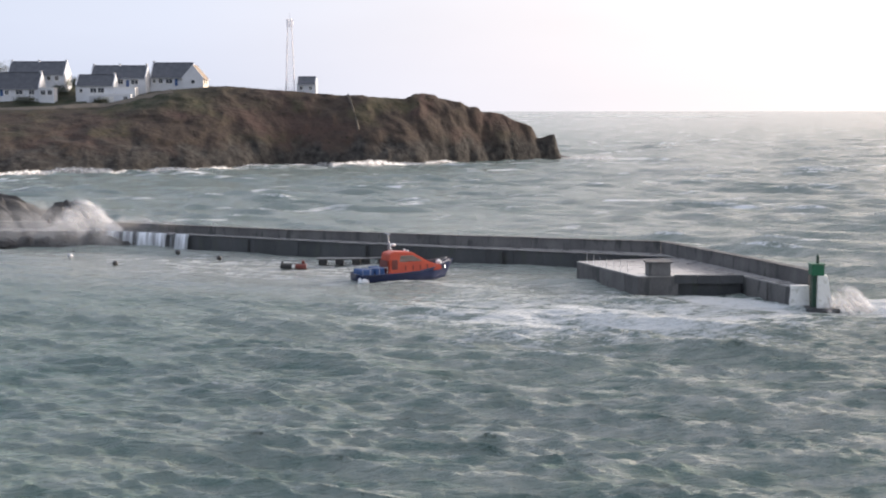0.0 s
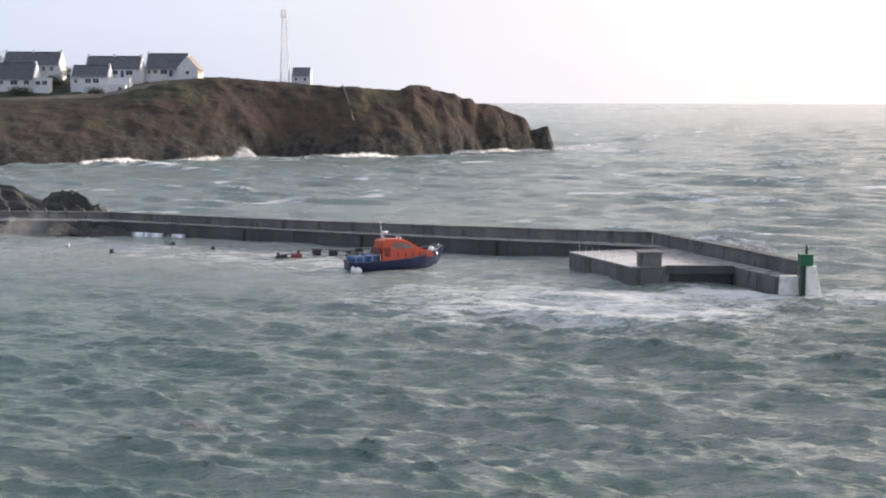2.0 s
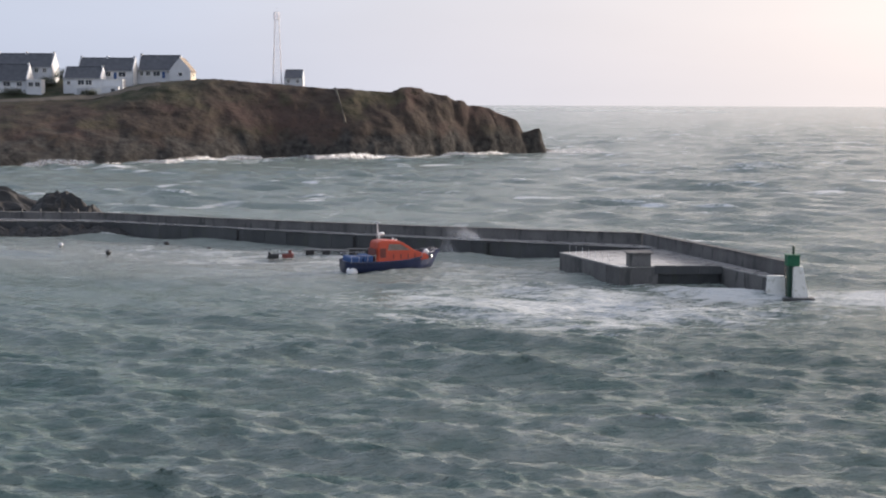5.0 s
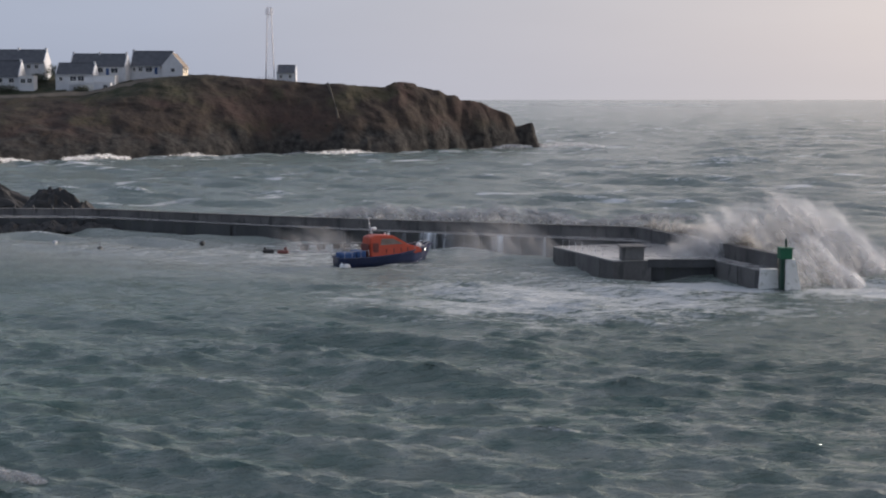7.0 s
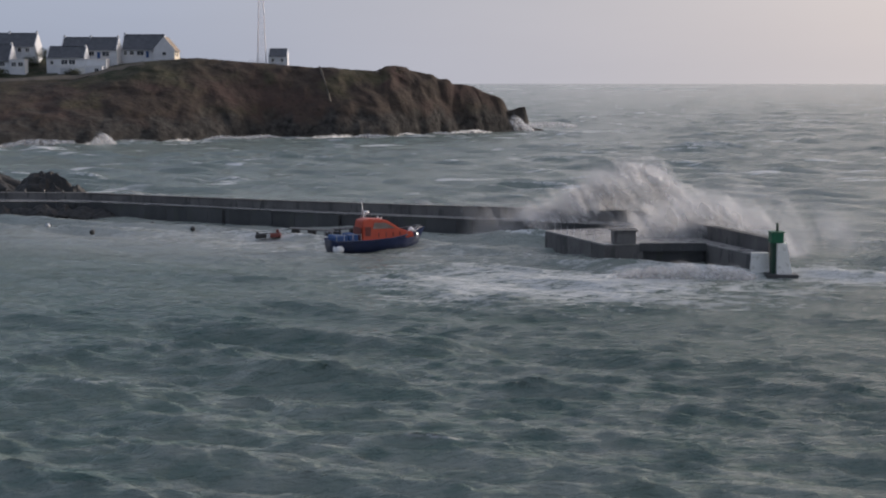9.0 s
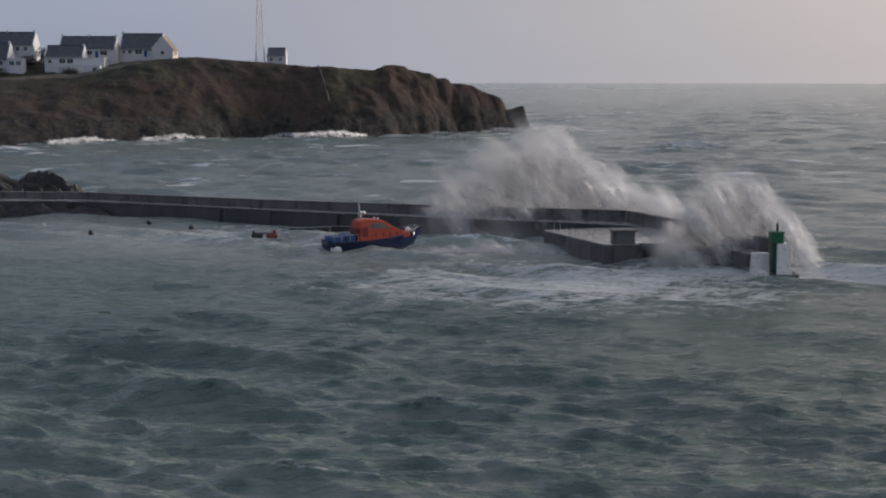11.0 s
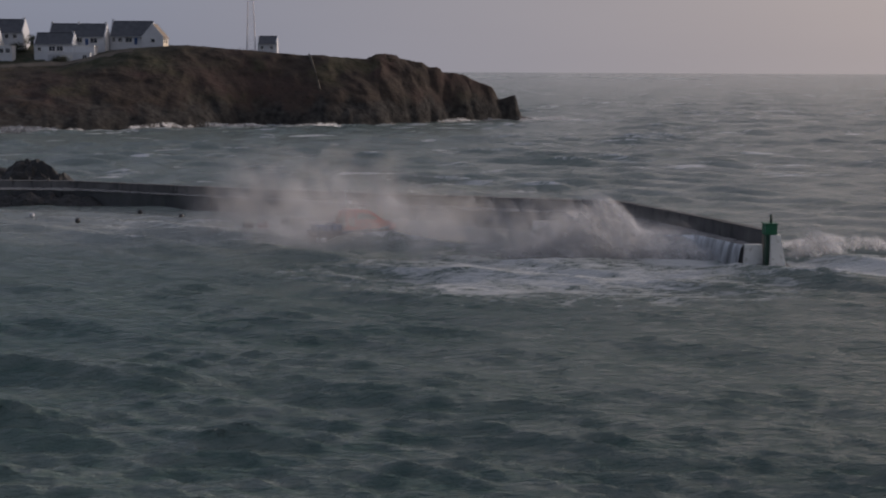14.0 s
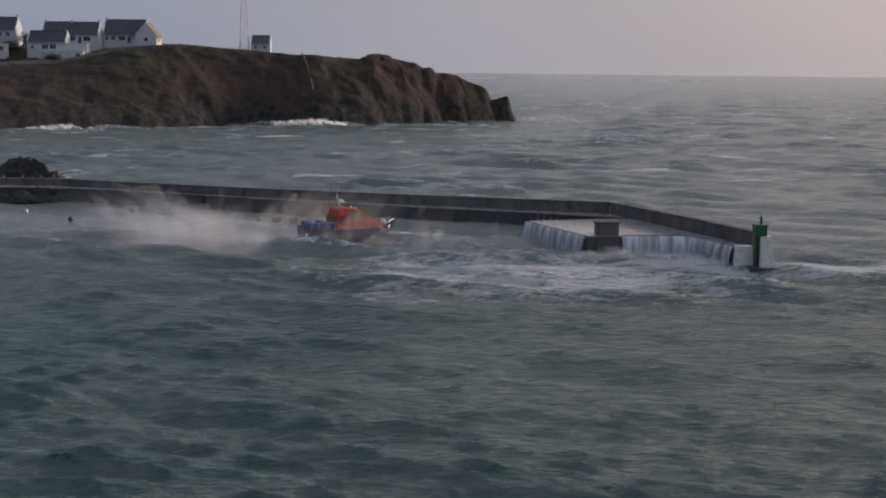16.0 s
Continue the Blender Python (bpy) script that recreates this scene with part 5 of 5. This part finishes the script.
gush(MIST, FINE, [(11.4, 22, 136, -10), (12.5, 19, 131, 0.2), (13.5, 16.5, 129.2, 0.4), (14.2, 14, 129, -1.0), (15.0, 11, 129, -4), (16.0, 7, 129, -10)], 0.9, -10)
gush(MIST, FINE, [(0, -43, 177, -1.8), (0.8, -48, 176.5, -1.2), (1.6, -54, 176, -2.2), (2.4, -59, 176, -5), (3.2, -64, 176, -9)], 0.8, 0, flip=True)
gush(RIDGE, RUN, [(10.4, 10, 139, -5), (11.3, 6, 138, -0.3), (12.3, 3, 137, 0.0), (13.2, 0, 136, -0.6), (14.2, -3, 135, -5)], 1.1, -6)
gush(RIDGE, RUN, [(11.6, 26, 133, -5), (12.6, 23.5, 131.5, 0.9), (13.4, 21.5, 131.0, 1.0), (14.2, 20.5, 130.5, 0.1), (15.2, 20, 130, -4)], 0.72, -5)
gush(SPLASH, HIGH, [(10.4, 33, 121.5, -6), (11.2, 31.2, 121, -2.3), (11.7, 30.2, 121, -1.8), (12.6, 28, 121, -2.8), (13.4, 26, 121, -6)], 0.75)
gush(SPLASH, HIGH, [(11.2, 39, 127, -6), (12.0, 37.5, 126.5, -2.0), (12.8, 38.5, 127, -1.4), (13.6, 40, 128, -1.8), (14.4, 40, 128.5, -3), (15.2, 40, 129, -6)], 0.9)
gush(RIDGE, RUN, [(12.2, 44, 131, -4), (13.0, 43, 130.5, 0.2), (13.8, 42, 131, 0.4), (14.8, 40, 132, -0.4), (15.6, 38, 133, -4)], 0.6, 4)
# spray hanging low over the harbour after the plumes
for i, (x, y, z, sz) in enumerate(((2, 150, -1.6, 1.0), (-8, 147, -2.0, 1.1), (9, 141, -2.6, 1.0), (-1, 137, -3.0, 1.1), (17, 135, -3.0, 0.9))):
    gush(MIST, FINE, [(11.6, x + 12, y + 3, -12), (12.8, x + 3, y + 1, z - 1), (13.6, x - 2, y, z), (14.8, x - 9, y - 1, z - 0.2), (16.0, x - 15, y - 2, z - 1.4)], sz, 3 * i - 6, flip=i % 2 == 0)
# water and spray driven across the quay
gush(RIDGE, RUN, [(10.4, 27, 130, -5), (11.2, 24.5, 129.5, -0.6), (11.8, 23.0, 129.3, 0.6), (12.6, 21.5, 129.2, 0.9), (13.4, 20.0, 129.0, 0.3), (14.2, 19, 128.8, -0.8), (15.0, 18, 128.6, -5)], 0.95, -4)
gush(SPLASH, HIGH, [(11.4, 29, 129, -8), (12.2, 26.5, 129, -1.2), (12.9, 24.0, 129.2, 0.2), (13.5, 21.5, 129.4, -0.2), (14.1, 19, 129.6, -1.8), (14.8, 16.5, 130, -8)], 1.35)
gush(CURL, HIGH, [(11.6, 35, 133, -10), (12.4, 31, 132, -3.0), (13.0, 28.5, 131.5, -1.2), (13.6, 26, 131.5, -2.2), (14.2, 23.5, 131.5, -4.4), (15.0, 20, 131.5, -10)], 0.85)
# smaller breaks: at the foot of the beacon, and a crest toppling in the open water nearer the shore
gush(SPLASH, HIGH, [(0, 36.3, 121.5, -1.9), (0.5, 36.8, 121.5, -2.8), (1.0, 37, 121.5, -5), (2.8, 37, 122, -5), (3.4, 36.2, 122, -1.9), (4.1, 36.4, 122, -1.5), (5.0, 37, 122, -5)], 0.75)
gush(RIDGE, RUN, [(0.8, -11, 77, -2), (1.6, -12.2, 74.5, -0.35), (2.2, -13.4, 72, -0.15), (3.0, -15.3, 68, 0.0), (3.6, -15.6, 64, 0.0), (4.3, -17, 60, -0.2), (5.2, -19, 56, -2)], 0.20, -40)
gush(RIDGE, RUN, [(5.0, -14, 68, -2), (6.0, -17, 64, -0.2), (7.0, -20, 60.5, 0.0), (8.0, -22.5, 57.5, -0.2), (9.4, -25, 54, -2)], 0.22, -20)
# white water in front of the quay
gush(RIDGE, RUN, [(7.6, 29, 121.5, -4), (8.4, 26.5, 121.0, -0.6), (9.0, 24.5, 121.0, -0.3), (9.8, 21.5, 121.0, -0.6), (10.8, 18, 121, -4)], 0.62, -4)
gush(RIDGE, RUN, [(12.4, 26, 128.5, -4), (13.2, 24, 128.0, -0.5), (14.5, 22.5, 127.6, -0.5), (16.0, 21, 127.3, -0.9)], 0.75, -5)
gush(RIDGE, RUN, [(12.6, 17, 133, -4), (13.4, 15, 132.0, -0.6), (14.5, 14, 131.5, -0.6), (16.0, 13, 131.2, -0.9)], 0.6, -35)
for i, (t0, x, y, sz) in enumerate(((12.6, -4, 166.5, 0.7), (14.0, 4, 163.5, 0.6), (13.4, -24, 174, 0.8), (14.4, -14, 170.5, 0.7), (0.2, 20, 172, 0.5), (1.2, 36, 158, 0.5), (13.6, 31, 172, 0.45), (6.2, 36, 190, 0.5))):
    gush(RIDGE, "white crest breaking outside the pier", [(t0, x, y, -4), (t0 + 0.7, x - 2, y - 0.3, 0.3), (t0 + 1.6, x - 5, y + 0.6, 0.3), (t0 + 2.3, x - 7, y + 1.5, -4)] if t0 + 2.3 < 16 else
         [(t0, x, y, -4), (t0 + 0.7, x - 2, y - 0.3, 0.3), (16, x - 4, y + 0.5, 0.0)], sz, -22)
# surf along the headland
rs = random.Random(12)
for i in range(15):
    x = -122 + i * 10.9
    ys = coast(x)[0]
    ph, per = rs.uniform(0, 6.28), rs.uniform(3.2, 5.0)
    sz = rs.uniform(0.55, 1.05)
    gush(SURF, "white surf breaking at the foot of the headland cliffs",
         [(t, x - 0.25 * t, ys - 3.0, -0.75 + 0.75 * math.sin(6.283 * t / per + ph)) for t in range(17)], sz, math.degrees(math.atan2(coast(x + 4)[0] - coast(x - 4)[0], 8)), "surf", i % 2 == 0, "surf along the headland")
gush(SURF, "white surf breaking round the headland point", [(0, 50, 467, -0.6), (2, 49, 467, 0), (4, 50, 467, -0.4), (7, 50, 467, -0.2), (8.3, 46, 467, 1.0), (9.2, 43, 467, 1.4), (10.5, 46, 467, -0.2), (12.3, 44, 467, 0.8), (13.5, 47, 467, -0.6), (16, 50, 467, -0.2)], 1.0, 0, "surf", False, "surf along the headland")
gush(SPLASH, "white surf breaking round the headland point", [(7.6, 36, 466, -6), (8.4, 35, 465.5, -1.2), (9.0, 34, 465, -0.4), (9.8, 33, 465, -6)], 1.1, 0, "surf", False, "surf along the headland")
gush(SPLASH, "white surf breaking round the headland point", [(11.6, 41, 467, -6), (12.3, 40, 467, -0.8), (12.7, 40, 467, 0.2), (13.4, 40, 467, -6)], 0.9, 0, "surf", False, "surf along the headland")
gush(SPLASH, "white surf breaking at the foot of the headland cliffs", [(0.6, -58, 402, -6), (1.3, -57, 402, -1.6), (1.8, -57, 402, -1.2), (2.8, -60, 402, -6)], 1.0, 0, "surf", False, "surf along the headland")
gush(SPLASH, "white surf breaking at the foot of the headland cliffs", [(7.8, -86, 376, -6), (8.8, -86, 376, -2.2), (9.3, -87, 376, -2.2), (10.4, -88, 376, -6)], 1.0, 0, "surf", False, "surf along the headland")


def cascade_mesh(name, w, h, seed, cover):
    """A thin sheet of white water that leaps from an edge and falls, thick in some stretches and parted in others."""
    rnd = random.Random(seed)
    n, rows = max(8, int(w / 0.12)), 8
    verts, quads, thick = [], [], []
    edge = [rnd.uniform(-0.05, 0.05) for _ in range(n + 1)]
    for i in range(n + 1):
        x = w * i / n
        wet = 0.5 + 0.30 * math.sin(x * 0.9 + seed) + 0.28 * math.sin(x * 2.3 + 2 * seed) + 0.16 * math.sin(x * 6.1 + 5 * seed)
        dens = min(max((cover + 0.45 - wet) * 1.6, 0.0), 1.0)
        for k in range(rows):
            v = k / (rows - 1)
            verts.append((x + 0.06 * math.sin(x * 9 + v * 3), -0.03 - (0.45 + edge[i]) * math.sqrt(v), h + (-0.6 - h) * v))
            thick.append(dens * (1 - 0.35 * v))
    for i in range(n):
        for k in range(rows - 1):
            a = i * rows + k
            quads.append((a, a + 1, a + rows + 1, a + rows))
    me = mesh_np(name, np.array(verts), np.array(quads), SHEET, smooth=True)
    at = me.attributes.new("thick", "FLOAT", "POINT")
    at.data.foreach_set("value", np.array(thick, dtype=np.float32))
    return me


def cascade(a, b, h, rows, seed, cover, label):
    a, b = Vector(a), Vector(b)
    d = b - a
    ob = tagged(new("falling_water", cascade_mesh("falling_water", d.length, h, seed, cover)), label, "falling water", "falling water", "stuff")
    rz = math.degrees(math.atan2(d.y, d.x))
    MOVES.append((ob, [(t, pose(a.x, a.y, z, 0, 0, rz)) for t, z in rows]))


POUR = "white water pouring off the quay deck down its wall"
LATE = [(0, -2.8), (12.6, -2.8), (13.3, 0.02), (16, -0.03)]
cascade((13.35, 143.3), (18.1, 130.5), DECK + 0.02, LATE, 1, 1.10, POUR)
cascade((21.7, 130.75), (28.45, 130.75), DECK + 0.06, LATE, 2, 0.95, POUR)
cascade((28.3, 130.9), (30.9, 123.4), DECK + 0.02, LATE, 3, 0.92, POUR)
EARLY = [(0, 0.02), (1.2, 0.0), (2.8, -2.6), (16, -2.8)]
FALL = "white water pouring off the pier deck into the harbour"
cascade((-44.3, 177.9), (-32.7, 172.6), DECK + 0.09, EARLY, 5, 0.62, FALL)
MID = [(0, -2.8), (5.6, -2.8), (6.3, 0.02), (8.0, -0.1), (8.9, -2.6), (16, -2.8)]
cascade((-4.5, 159.1), (4.2, 155.4), DECK + 0.09, MID, 6, 0.10, FALL)
cascade((4.6, 155.2), (13.6, 151.7), DECK + 0.09, MID, 7, 0.02, FALL)


# ---- motion ----
def motions():
    for ob, rows in MOVES:
        walk(ob, rows)


motions()
